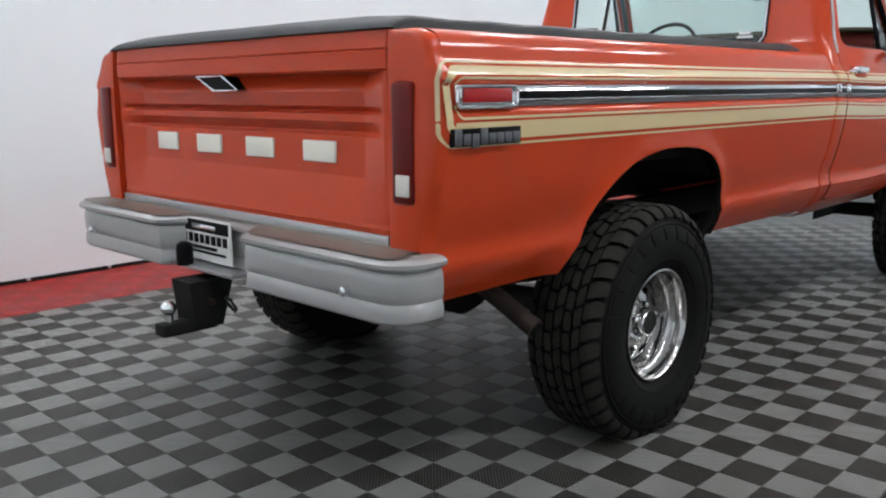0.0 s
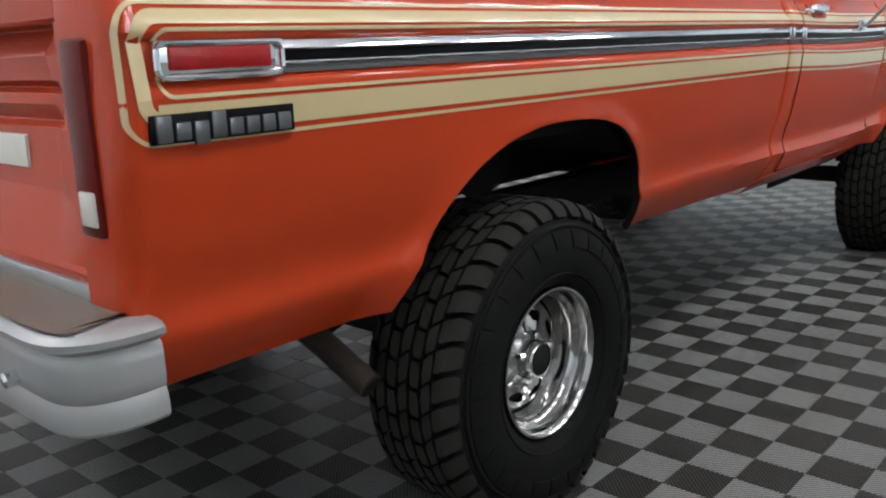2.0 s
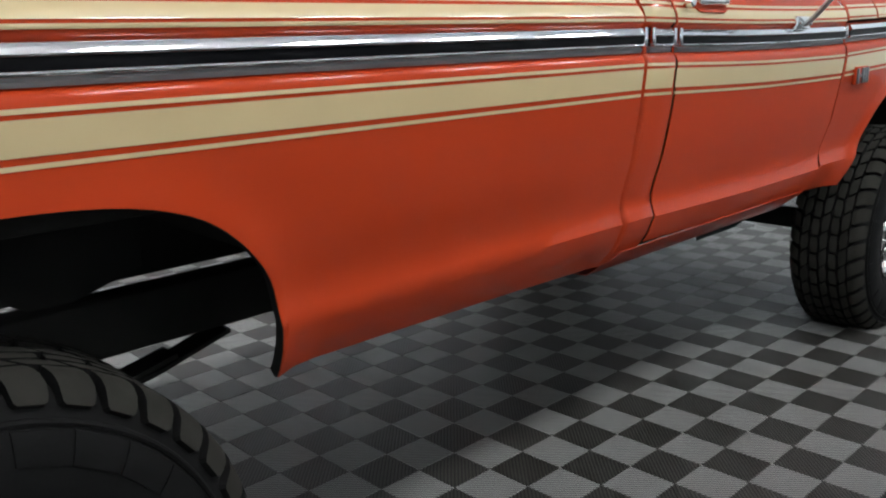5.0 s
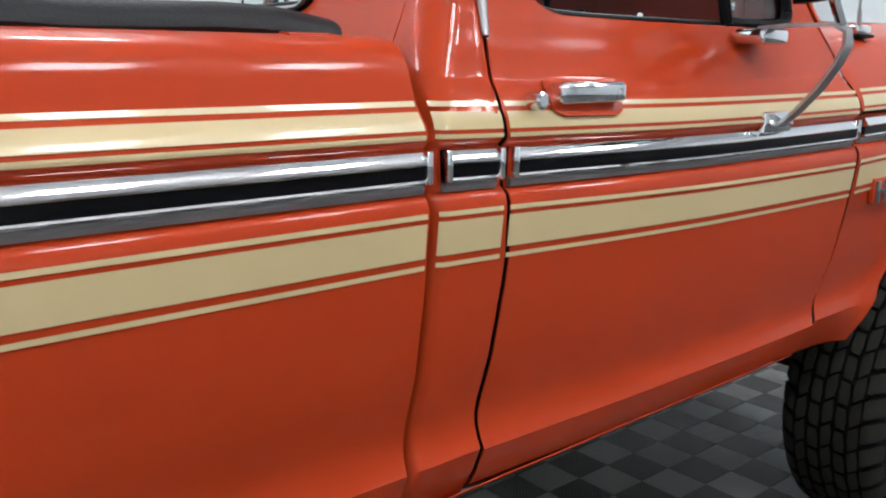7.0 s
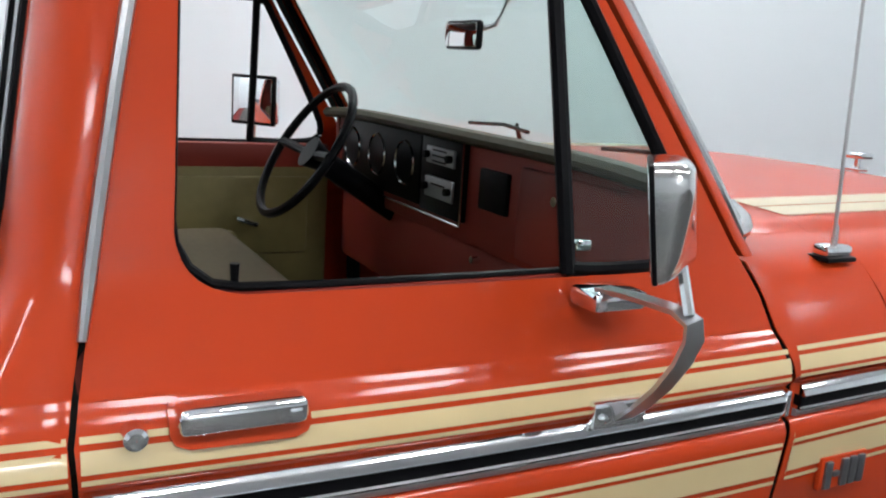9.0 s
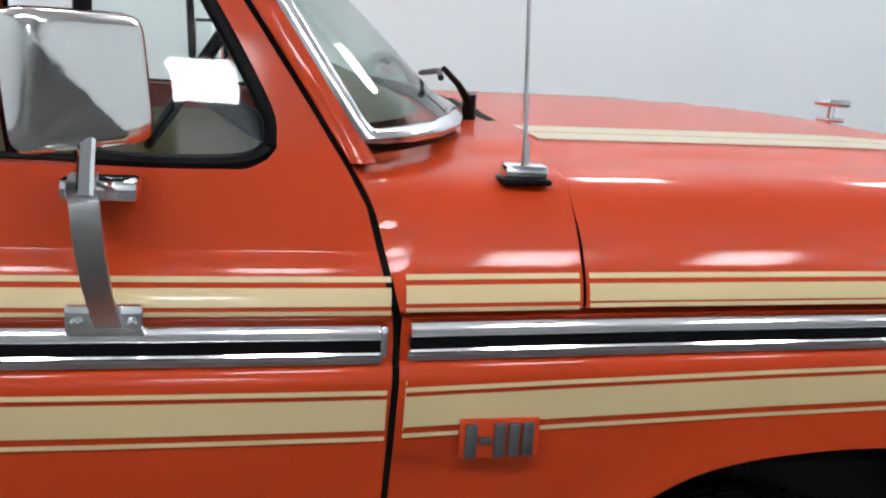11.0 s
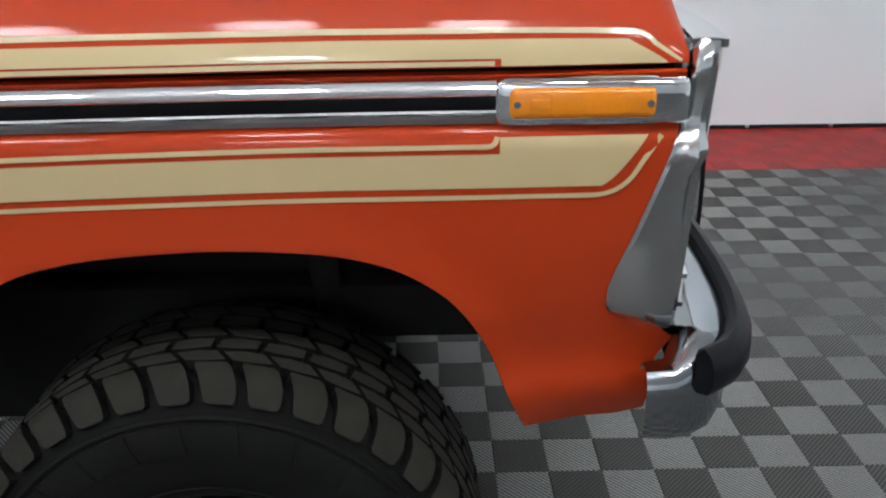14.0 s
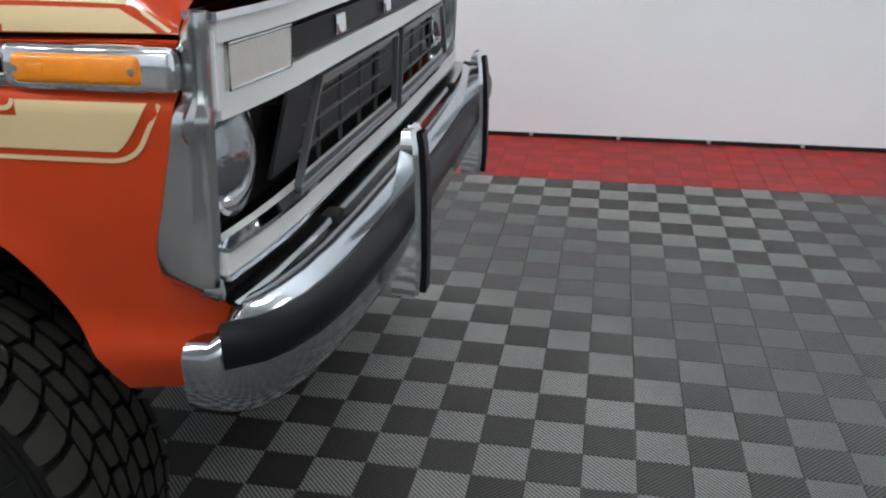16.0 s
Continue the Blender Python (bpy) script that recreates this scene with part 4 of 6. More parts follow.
# soft bed cover
bm = bmesh.new()
cov = []
for x in [-2.492, -2.488, -2.47, -2.43] + list(np.linspace(-2.36, -0.2, 28)) + [-.155, -.115, -.09, -.06, -.04, -.032]:
    e = min(1, (x + 2.492) / .06) * min(1, (-0.03 - x) / .11 + 0.2)
    row = []
    for y in (.163, .158, .160, .167, .180, .205, .235, .33, .65, MID):
        top = 1.296 + .026 * min(1, max(0, (y - .158) / .016)) ** .6 + .007 * min(1, max(0, (y - .18) / .10)) + .004 * min(1, max(0, (y - .28) / .5))
        sag = .0022 * math.sin(x * 9.1 + y * 3) * math.sin(y * 7.3 + x * 2.1) if y > .2 else .0016 * math.sin(x * 23)
        if y == .163:
            top, sag = 1.289, 0
        row.append((x, y, 1.289 + (top + sag - 1.289) * (0.15 + 0.85 * max(0, e) ** .5)))
    cov.append(row + [(a, WIDE - b, c) for a, b, c in reversed(row[:-1])])
thicken(part("bed_cover", grid(cov), VINYL, truck, "black vinyl tonneau cover stretched over the bed"), 0.008)
rail = part("cover_front_rail", box(-0.072, -0.034, .185, WIDE - .185, 1.288, 1.312, .008), VINYL, truck, "black front rail of the bed cover")
for y in (.42, 1.43):
    clip = part("clip", box(-.115, -.020, y - .014, y + .014, 1.322, 1.332, .004, Matrix.Translation((-.07, 0, 1.327)) @ pose(0, 0, 0, 0, 14, 0) @ Matrix.Translation((.07, 0, -1.327))), BLACK, rail)
    part("clip_hook", box(-.038, -.014, y - .009, y + .009, 1.304, 1.320, .004), CHROME_SATIN, clip)
# stake pocket in the bed rail beside the cab
sp = part("stake_pocket", frame_ring([(-.140, .103, 1.2875), (-.074, .103, 1.2875), (-.074, .124, 1.2900), (-.140, .124, 1.2900)], .0030), PAINT, bed_right)
# pocket mouth filled with a plate; its shade is put into the colour
bm = bmesh.new()
bm.faces.new([bm.verts.new(p) for p in ((-.138, .105, 1.2890), (-.076, .105, 1.2890), (-.076, .122, 1.2912), (-.138, .122, 1.2912))])
thicken(part("slot", bm, PAINT_SHADED, sp), .001)

# rear step bumper with a recessed middle
def bumper_path(inset=0.0, front=False):
    X, X2 = -2.632 + inset, -2.535 + inset
    return [(-2.474, 0.008 + inset), (-2.505, 0.005 + inset), (-2.545, .008 + inset), (-2.577, .018 + inset * .9), (-2.603 + inset * .4, .036 + inset * .8), (-2.621 + inset * .7, .062 + inset * .6), (-2.630 + inset, .094 + inset * .4), (X, .125), (X, .20), (X, .66), (X2, .735), (X2, MID)]


def mirror_path(p):
    return p + [(x, WIDE - .03 - y) for x, y in reversed(p[:-1])]


bm = bmesh.new()
SEC = [(.10, .744), (.02, .7455), (.004, .743), (-.004, .737), (-.0035, .729), (.010, .722), (.019, .715), (.013, .706), (.011, .690), (.011, .660), (.0125, .646), (.016, .638), (.0135, .630), (.0115, .623), (.0105, .613), (.0100, .602), (.0105, .594), (.016, .588)]
path = mirror_path(bumper_path())
rows = []
for i, (x, y) in enumerate(path):
    a, b = path[max(0, i - 1)], path[min(len(path) - 1, i + 1)]
    d = Vector((b[0] - a[0], b[1] - a[1])).normalized()
    nrm = Vector((d.y, -d.x))           # towards the truck
    if i == 0 or i == len(path) - 1:
        nrm = Vector((0, 1 if i == 0 else -1))
    if nrm.x < -0.01:
        nrm = -nrm
    rows.append([(x + nrm.x * s * (0.2 if z > .743 and abs(y - MID) > .93 else 1), y + nrm.y * s * (0.2 if z > .743 and abs(y - MID) > .93 else 1), z) for s, z in SEC])
rear_bumper = thicken(part("rear_bumper", grid(rows), SATIN, truck, "silver painted steel step bumper"), 0.005)
bm = bmesh.new()
top = mirror_path(bumper_path(0.012))
add_grid(bm, [[(x, y, .7515), (-2.462, y if abs(y - MID) < .86 else (0.085 if y < 1 else WIDE - .085), .7515)] for x, y in top])
part("step_plate", bm, STEP, rear_bumper, "worn bare step surface")
part("back_strip", box(-2.497, -2.485, .19, WIDE - .19, .744, .776, .002), ALU, rear_bumper, "plain metal strip under the tailgate")
for x, y, z in ((-2.632, .205, .655), (-2.632, WIDE - .205, .655), (-2.575, 1.225, .675)):
    part("bolt", tube([(x + .01, y, z), (x - .010, y, z), (x - .014, y, z)], [.013, .013, .007], 10), CHROME, rear_bumper)
plate = part("licence_plate", box(-2.552, -2.546, .85, 1.15, .612, .748, .002), WHITE_PAINT, rear_bumper, "white dealer plate with dark bars")
part("plate_band", box(-2.5555, -2.551, .86, 1.14, .705, .742, .001), BLACK, plate)
part("plate_mark", box(-2.557, -2.5545, .93, 1.07, .715, .730, .001), CHROME, plate)
for k in range(8):
    part("plate_bar", box(-2.5555, -2.551, .870 + k * .034, .892 + k * .034, .668, .697, .001), BLACK, plate)
part("plate_bar", box(-2.5555, -2.551, .93, 1.10, .650, .660, .001), BLACK, plate)
part("plate_bar", box(-2.5555, -2.551, .88, 1.12, .636, .644, .001), BLACK, plate)
part("hitch_shelf", box(-2.60, -2.50, .78, 1.22, .590, .604, .003), ALU, rear_bumper)
part("hitch_stop", tube([(-2.60, 1.047, .602), (-2.60, 1.047, .656), (-2.60, 1.047, .668), (-2.60, 1.047, .675), (-2.60, 1.047, .678)], [.027, .027, .024, .016, .006], 16), BLACK, rear_bumper, "black rubber stop")

# ---------------------------------------------------------------- lamps, badges and fittings on the side
def side_box(x0, x1, z0, z1, d0, d1, bevel=0.002, seg=2):
    """A box on the body side that stands from d0 to d1 metres proud of the widest line."""
    zz = lift((x0 + x1) / 2) - (.009 if z1 < 1.05 and x0 > .5 else 0)
    return box(x0, x1, -d1, -d0, z0 + zz, z1 + zz, bevel, seg=seg)


def frame_bm(x0, x1, z0, z1, y, r, round_=0.015, taper=0.0):
    """A bright rounded frame in the side plane."""
    pts = []
    for cx, cz, a0 in ((x1 - round_, z1 - round_, 90), (x1 - round_, z0 + round_, 0), (x0 + round_, z0 + round_, -90), (x0 + round_, z1 - round_, -180)):
        for k in range(6):
            a = radians(a0 - 18 * k)
            pts.append((cx + round_ * math.cos(a), y, cz + round_ * math.sin(a)))
    bm = bmesh.new()
    add_tube(bm, pts + pts[:2], r, 8, caps=False)
    return bm


bezel = part("rear_lamp_bezel", side_box(-2.446, -2.216, 1.1005, 1.1535, -.012, .004, .006), CHROME, bed_right, "bright bezel round the rear side lamp")
part("bezel_rim", frame_bm(-2.444, -2.222, 1.102, 1.152, -.006, .005, .014), CHROME, bezel)
part("side_lamp_lens", side_box(-2.425, -2.244, 1.1095, 1.1435, .002, .0095, .003), SIDE_RED, bezel, "red side marker lens")

front_bezel = part("front_lamp_bezel", box(2.203, 2.438, -.006, .028, 1.106, 1.163, .010, seg=3), CHROME, fender_right, "bright bezel round the amber side lamp")
part("bezel_rim", frame_bm(2.208, 2.404, 1.111, 1.160, .001, .005, .012), CHROME, front_bezel)
lens = part("side_lamp_lens", box(2.220, 2.396, -.013, .004, 1.1155, 1.1535, .009, seg=3), AMBER, front_bezel, "amber side marker lens")
part("lens_boss", box(2.245, 2.268, -.015, -.010, 1.128, 1.141, .002), AMBER, lens)
for x in (2.229, 2.387):
    part("screw", tube([(x, -.010, 1.1345), (x, -.0145, 1.1345)], .0045, 8), CHROME, lens)


def badge(parent, x0, x1, z0, z1, base, marks, label):
    b = part("badge", side_box(x0, x1, z0, z1, -.004, .006, .0015), base, parent, label)
    n = len(marks)
    step = (x1 - x0 - .012) / n
    for k, (lo, hi) in enumerate(marks):
        a = x0 + .006 + k * step
        part("badge_mark", side_box(a + step * .06, a + step * .88, z0 + (z1 - z0) * lo, z0 + (z1 - z0) * hi, .004, .0115, .0025), BADGE_METAL, b)
    return b


badge(bed_right, -2.466, -2.206, 1.005, 1.048, BLACK, [(.05, .97), (.08, .7), (-.12, .7), (.05, 1.0), (.08, .7), (.08, .7), (.08, .7), (.08, .72)], "dark grey badge with raised plain marks")
badge(fender_right, 1.226, 1.336, .968, 1.024, PAINT, [(.05, .92), (.4, .58), (.05, .92), (.05, .92), (.05, .92)], "grey badge with raised plain marks on an orange plate")

# door handle and lock
hx0, hx1 = .218, .356
handle = part("door_handle", side_box(hx0, hx1, 1.207, 1.238, -.026, .012, .009, 3), CHROME, door_right, "chrome push-button door handle")
rows = []
for z in np.linspace(1.189, 1.242, 12):
    k = max(0, abs(z - 1.2155) - .0095) / .017
    inset = .020 * (1 - math.sqrt(max(0, 1 - k * k)))
    rows.append([skin_point(hx0 - .007 + inset + (hx1 - hx0 + .014 - 2 * inset) * j / 6, z, .0042, "cab") for j in range(7)])
thicken(part("handle_recess", grid(rows), PAINT, handle, "painted recess round the handle"), .004, 1)
part("push_button", side_box(hx1 - .024, hx1 - .008, 1.212, 1.230, .008, .0145, .004), CHROME, handle)
bm = bmesh.new()
add_lathe(bm, [(.0005, -.014), (.008, -.014), (.0122, -.011), (.013, -.004), (.013, .012)], (.176, 0, 1.208), 20)
part("door_lock", bm, CHROME, door_right, "round chrome door lock")


# mirror: lower foot, flat arm, upper bracket, chrome head
def mirror_bm_parts():
    m = part("door_mirror", box(.744, .832, -.014, .006, 1.135, 1.173, .005), CHROME, door_right, "chrome door mirror on a flat bent arm")
    for x in (.757, .820):
        part("bolt", tube([(x, -.012, 1.152), (x, -.019, 1.152), (x, -.021, 1.152)], [.006, .006, .003], 8), CHROME, m)
    arm = [(.793, -.012, 1.147), (.793, -.040, 1.172), (.793, -.078, 1.214), (.793, -.106, 1.256), (.793, -.120, 1.290), (.791, -.118, 1.312), (.784, -.098, 1.322), (.774, -.040, 1.322), (.765, .025, 1.318)]
    bm = bmesh.new()
    rows = []
    for i, p in enumerate(arm):
        a, b = Vector(arm[max(0, i - 1)]), Vector(arm[min(len(arm) - 1, i + 1)])
        d = (b - a).normalized()
        wdt = Vector((1, 0, 0)) - d * d.x
        wdt.normalize()
        th = d.cross(wdt) * 0.003
        w = wdt * 0.0145
        p = Vector(p)
        rows.append([p - w - th, p + w - th, p + w + th, p - w + th, p - w - th])
    add_grid(bm, rows)
    part("arm", bm, ALU, m, "flat bright arm")
    part("upper_bracket", box(.739, .826, .002, .066, 1.290, 1.317, .008), CHROME, m)
    part("stud", tube([(.790, -.108, 1.318), (.790, -.085, 1.375)], .009, 10), CHROME, m)
    # head: back shell of three flat facets that meet low down, mirror glass towards the rear
    bm = bmesh.new()
    n = 24
    steps = [.5 - .5 * math.cos(math.pi * j / n) for j in range(n + 1)]
    add_grid(bm, [[(0, 2 * u - 1, 2 * v - 1) for u in steps] for v in steps])
    for ra, rb in ((-.90, .60), (-.33, .95)):
        cut = Vector((0, rb + .85, .35 - ra)).normalized()
        bmesh.ops.bisect_plane(bm, geom=bm.verts[:] + bm.edges[:] + bm.faces[:], plane_co=(0, .35, -.85), plane_no=cut)
    for vert in bm.verts:
        a, b = vert.co.y, vert.co.z
        m_ = max(abs(a), abs(b))
        round_ = max(1, (abs(a) ** 9 + abs(b) ** 9) ** (1 / 9) / max(m_, 1e-6))
        da, db = a - .35, b + .85
        depth = min(.036, .036 + .0247 * da + .0173 * db, .036 + .0074 * da + .00224 * db)
        vert.co = (.757 + max(0, 1 - m_ ** 14) ** .5 * (.014 + max(0, depth)), -.076 + .076 * a / round_, 1.4335 + .0715 * b / round_)
    turn = Matrix.Translation((.79, -.08, 1.43)) @ pose(0, 0, 0, 0, -8, -40) @ Matrix.Translation((-.79, .08, -1.43))
    bmesh.ops.transform(bm, matrix=turn, verts=bm.verts)
    head = part("mirror_head", bm, MIRROR_SHELL, m, "chrome mirror head")
    part("mirror_glass", box(.7495, .7530, -.142, -.010, 1.374, 1.493, .002, turn), MIRROR, head)
    part("mirror_rim", box(.751, .758, -.150, -.002, 1.364, 1.503, .003, turn), BLACK, head)
    return m


mirror_bm_parts()

# aerial on the cowl
aer = part("aerial", box(1.286, 1.350, .092, .128, 1.318, 1.340, .008, pose(0, 0, 0)), CHROME, cowl, "bright aerial with a thin mast")
part("mast", tube([(1.320, .110, 1.335), (1.318, .110, 1.37), (1.316, .110, 1.375), (1.27, .112, 2.15)], [.006, .005, .0032, .0022], 8), ALU, aer)
part("gasket", box(1.282, 1.354, .086, .134, 1.312, 1.321, .004), BLACK, aer)

# hood top stripe near the edge, and the small bright fitting on the hood
bm = bmesh.new()


def hood_line(y0, y1):
    hz, hy = [p[0] for p in HOOD_SECTION], [p[1] for p in HOOD_SECTION]
    rows = []
    for x in [1.392] + list(np.arange(1.42, 2.2, 0.06)) + [2.22, 2.27, 2.31, 2.34, 2.36, 2.38, 2.40, 2.415]:
        row = []
        for k in range(4):
            y = y0 + (y1 - y0) * k / 3
            z = float(np.interp(y, hy[2:], hz[2:]))
            a, b, c = hood_point(x, z, y)
            row.append((a, b - .001, c + .0028))
        rows.append(row)
    add_grid(bm, rows)


for a, b in ((.276, .279), (.283, .352), (.358, .427), (.431, .434)):
    hood_line(a, b)
part("top_stripe", bm, CREAM, hood, "cream stripe along the hood edge")
bm = bmesh.new()
for a, b in ((.276, .279), (.283, .352), (.358, .427), (.431, .434)):
    hood_line(a, b)
for v in bm.verts:
    v.co.y = WIDE - v.co.y
part("top_stripe", bm, CREAM, hood, "cream stripe along the hood edge")
fit_ = part("hood_fitting", box(2.255, 2.315, .775, .835, 1.41, 1.428, .006), CHROME, hood, "small bright fitting on a post")
part("post", tube([(2.285, .805, 1.365), (2.285, .805, 1.412)], .008, 8), CHROME, fit_)
part("foot", box(2.262, 2.308, .780, .830, 1.374, 1.386, .004), CHROME, fit_)

# ---------------------------------------------------------------- windscreen, pillars, glass
def screen_edge(z):
    return door_r(z) + .044, cab_y(z) + .022


pz = [1.335, 1.36, 1.40, 1.45, 1.5, 1.56, 1.62, 1.7, 1.76, 1.80]
rows = []
for z in pz:
    x, y = door_r(z) + .0045, cab_y(z)
    rows.append([(x, y + .03, z), (x, y, z), (x + .003, y - .001, z), (x + .018, y + .002, z), (x + .030, y + .012, z), (x + .036, y + .030, z), (x + .028, y + .075, z)])
both_sides("front_pillar", grid(rows), PAINT, truck, "orange windscreen pillar")


def screen_point(u, v):
    """u: 0 to 1 across, v: 0 bottom to 1 top."""
    e = min(u, 1 - u)
    zb = float(np.interp(e, [0, .02, .05, .093, .17, .5], [1.360, 1.362, 1.365, 1.373, 1.380, 1.387]))
    z = zb + (1.80 - zb) * v
    xe = screen_edge(1.366 + (1.80 - 1.366) * v)[0]
    ye = screen_edge(1.366 + (1.80 - 1.366) * v)[1] + .004
    low = float(np.interp(e, [0, .02, .05, .093, .13, .174, .3, .5], [0, .045, .100, .146, .168, .180, .195, .20]))
    bow = low * (1 - v) + .05 * v * math.sin(math.pi * u) ** .8
    return (xe + bow, ye + (WIDE - 2 * ye) * u, z)


us = [0, .01, .03, .06, .1, .16, .24, .34, .5, .66, .76, .84, .9, .94, .97, .99, 1]
glass = part("windscreen", grid([[screen_point(u, v) for u in us] for v in (0, .25, .5, .75, 1)]), GLASS, truck, "clear curved windscreen")
glass.visible_shadow = False
edge = [screen_point(0, v) for v in (1, .8, .6, .4, .2, .06)] + [screen_point(.002, .015)] + [screen_point(u, 0) for u in us[1:-1]] + [screen_point(1, v) for v in (0, .2, .4, .6, .8, 1)]
bm = bmesh.new()
rows = []
for i, p in enumerate(edge):
    p = Vector(p)
    d = (Vector(edge[min(i + 1, len(edge) - 1)]) - Vector(edge[max(i - 1, 0)])).normalized()
    out = Vector((.62, 0, .78)) if 6 < i < len(edge) - 6 else Vector((.75, -.55 if i <= 6 else .55, .3))
    side = d.cross(out).normalized()
    out = side.cross(d).normalized()
    rows.append([p + side * .015 + out * .003, p + side * .012 + out * .010, p + side * .005 + out * .014, p - side * .005 + out * .014, p - side * .012 + out * .010, p - side * .015 + out * .002])
add_grid(bm, rows)
part("windscreen_moulding", bm, CHROME_SATIN, glass, "bright moulding round the windscreen")
part("windscreen_seal", tube([Vector(p) + Vector((-.004, 0, -.006)) for p in edge], .013, 8), BLACK, glass)
# wiper
wp = part("wiper", tube([(1.325, .50, 1.396), (1.300, .48, 1.426), (1.262, .43, 1.452)], [.008, .006, .005], 8), BLACK, truck, "black windscreen wiper")
part("blade", tube([(1.272, .70, 1.434), (1.268, .50, 1.446), (1.240, .34, 1.440)], .0055, 6), BLACK, wp)
part("pivot", tube([(1.33, .51, 1.358), (1.328, .505, 1.408)], .013, 10), BLACK, wp)
copy_thing(wp, Matrix.Translation((0, .62, .004)))

# vent window: black frame and glass; post between vent and main opening
def at_side(x, z, d=0.0):
    return (x, cab_y(z) + d, z + lift(x))


vent_pts = [(.752, 1.342), (.80, 1.338), (.90, 1.338), (.945, 1.342), (.968, 1.353), (.975, 1.372), (.972, 1.40), (.935, 1.47), (.897, 1.535), (.85, 1.615), (.79, 1.715), (.768, 1.752), (.755, 1.752), (.745, 1.752)]
def soften(pts, times=2):
    """Corner cutting: rounds a line of points and keeps its ends."""
    for _ in range(times):
        out = [pts[0]]
        for p, q in zip(pts, pts[1:]):
            out += [tuple(a * .75 + b * .25 for a, b in zip(p, q)), tuple(a * .25 + b * .75 for a, b in zip(p, q))]
        pts = out + [pts[-1]]
    return pts


vent_pts = soften(vent_pts)
v1 = part("vent_seal", tube([at_side(x, z, .004) for x, z in vent_pts], .0105, 8), BLACK, door_right, "black rubber vent window seal")
part("vent_post", tube([at_side(.752, 1.335, .006), at_side(.748, 1.545, .006), at_side(.742, 1.755, .006)], .0115, 8), BLACK, v1)
bm = bmesh.new()
c = at_side(.80, 1.5, .012)
vs = [bm.verts.new(at_side(x, z, .012)) for x, z in vent_pts]
bm.faces.new(vs)
vg = part("vent_glass", bm, GLASS, v1)
vg.visible_shadow = False
part("vent_latch", box(.775, .80, .10, .115, 1.350, 1.366, .003), CHROME, v1)
win_pts = [(.762, 1.336), (.60, 1.336), (.40, 1.335), (.305, 1.336), (.272, 1.341), (.248, 1.359), (.234, 1.385), (.231, 1.41), (.239, 1.55), (.247, 1.70), (.251, 1.735), (.265, 1.752), (.40, 1.756), (.74, 1.756)]
part("window_seal", tube([at_side(x, z, .017) for x, z in win_pts], .006, 8), BLACK, door_right, "thin black window seal")
# far door: same seals mirrored
for pts, r in ((vent_pts, .0105), (win_pts, .008), ([(.752, 1.335), (.748, 1.545), (.742, 1.755)], .0115)):
    part("window_seal", tube([(x, WIDE - y, z) for x, y, z in (at_side(a, b, .008) for a, b in pts)], r, 8), BLACK, door_left)
# door top frame
for o, s in ((door_right, 0), (door_left, 1)):
    bm = grid([[(x, cab_y(z) if not s else WIDE - cab_y(z), z) for x in np.linspace(.19, .80, 6)] for z in (1.757, 1.78, 1.80, 1.815)])
    thicken(part("door_top_frame", bm, PAINT, o), .01)
# drip rail with bright cap, rear edge of the door opening
part("drip_moulding", tube([at_side(door_l(z) - .004, z, -.004) for z in (1.295, 1.36, 1.45, 1.55, 1.65, 1.75, 1.80)], [.005, .008, .008, .008, .008, .008, .008], 8), ALU, truck, "bright drip moulding strip")

# back window
bw = []
Y0W, Y1W, Z0W, Z1W, RW = .375, WIDE - .375, 1.340, 1.715, .05
for cy, cz, a0 in ((Y1W - RW, Z1W - RW, 90), (Y1W - RW, Z0W + RW, 0), (Y0W + RW, Z0W + RW, -90), (Y0W + RW, Z1W - RW, -180)):
    for k in range(7):
        a = radians(a0 - 15 * k)
        yy, zz = cy + RW * math.cos(a), cz + RW * math.sin(a)
        bw.append((.066 + (zz - 1.345) * .14, yy, zz))
web = bmesh.new()
for (yc, zc), k0 in (((Y1W + .010, Z1W + .010), 0), ((Y1W + .010, Z0W - .010), 7), ((Y0W - .010, Z0W - .010), 14), ((Y0W - .010, Z1W + .010), 21)):
    c0 = web.verts.new((.066 + (zc - 1.345) * .14, yc, zc))
    arc = [web.verts.new(p) for p in bw[k0:k0 + 7]]
    for p, q in zip(arc, arc[1:]):
        web.faces.new((c0, p, q))
tagged(thicken(part("window_corner", web, PAINT, truck), .004), kind="stuff")
seal = part("back_window_seal", tube(bw + bw[:2], .011, 8), BLACK, truck, "black rubber seal of the back window")
part("seal_bright_strip", tube([(x - .011, y, z) for x, y, z in bw + bw[:2]], .004, 6), ALU, seal)
bm = bmesh.new()
bm.faces.new([bm.verts.new(p) for p in bw])
g = part("back_window", bm, GLASS, seal)
g.visible_shadow = False
part("window_sticker", box(.0655, .0675, .43, .51, 1.372, 1.384, 0), WHITE_PAINT, seal, "small white sticker of plain bars")
part("window_sticker", box(.068, .070, .445, .50, 1.389, 1.402, 0), WHITE_PAINT, seal)

# ---------------------------------------------------------------- front end
def nose(y, z, d=0.0):
    """The grille's face: bowed forward at the middle, leaning back towards the bottom."""
    k = 1 - abs(y - MID) / MID
    return 2.440 + .030 * min(1, k * 4) ** .5 * (1 if k > 0 else 0) + .012 * k + (z - .82) * .055 + d


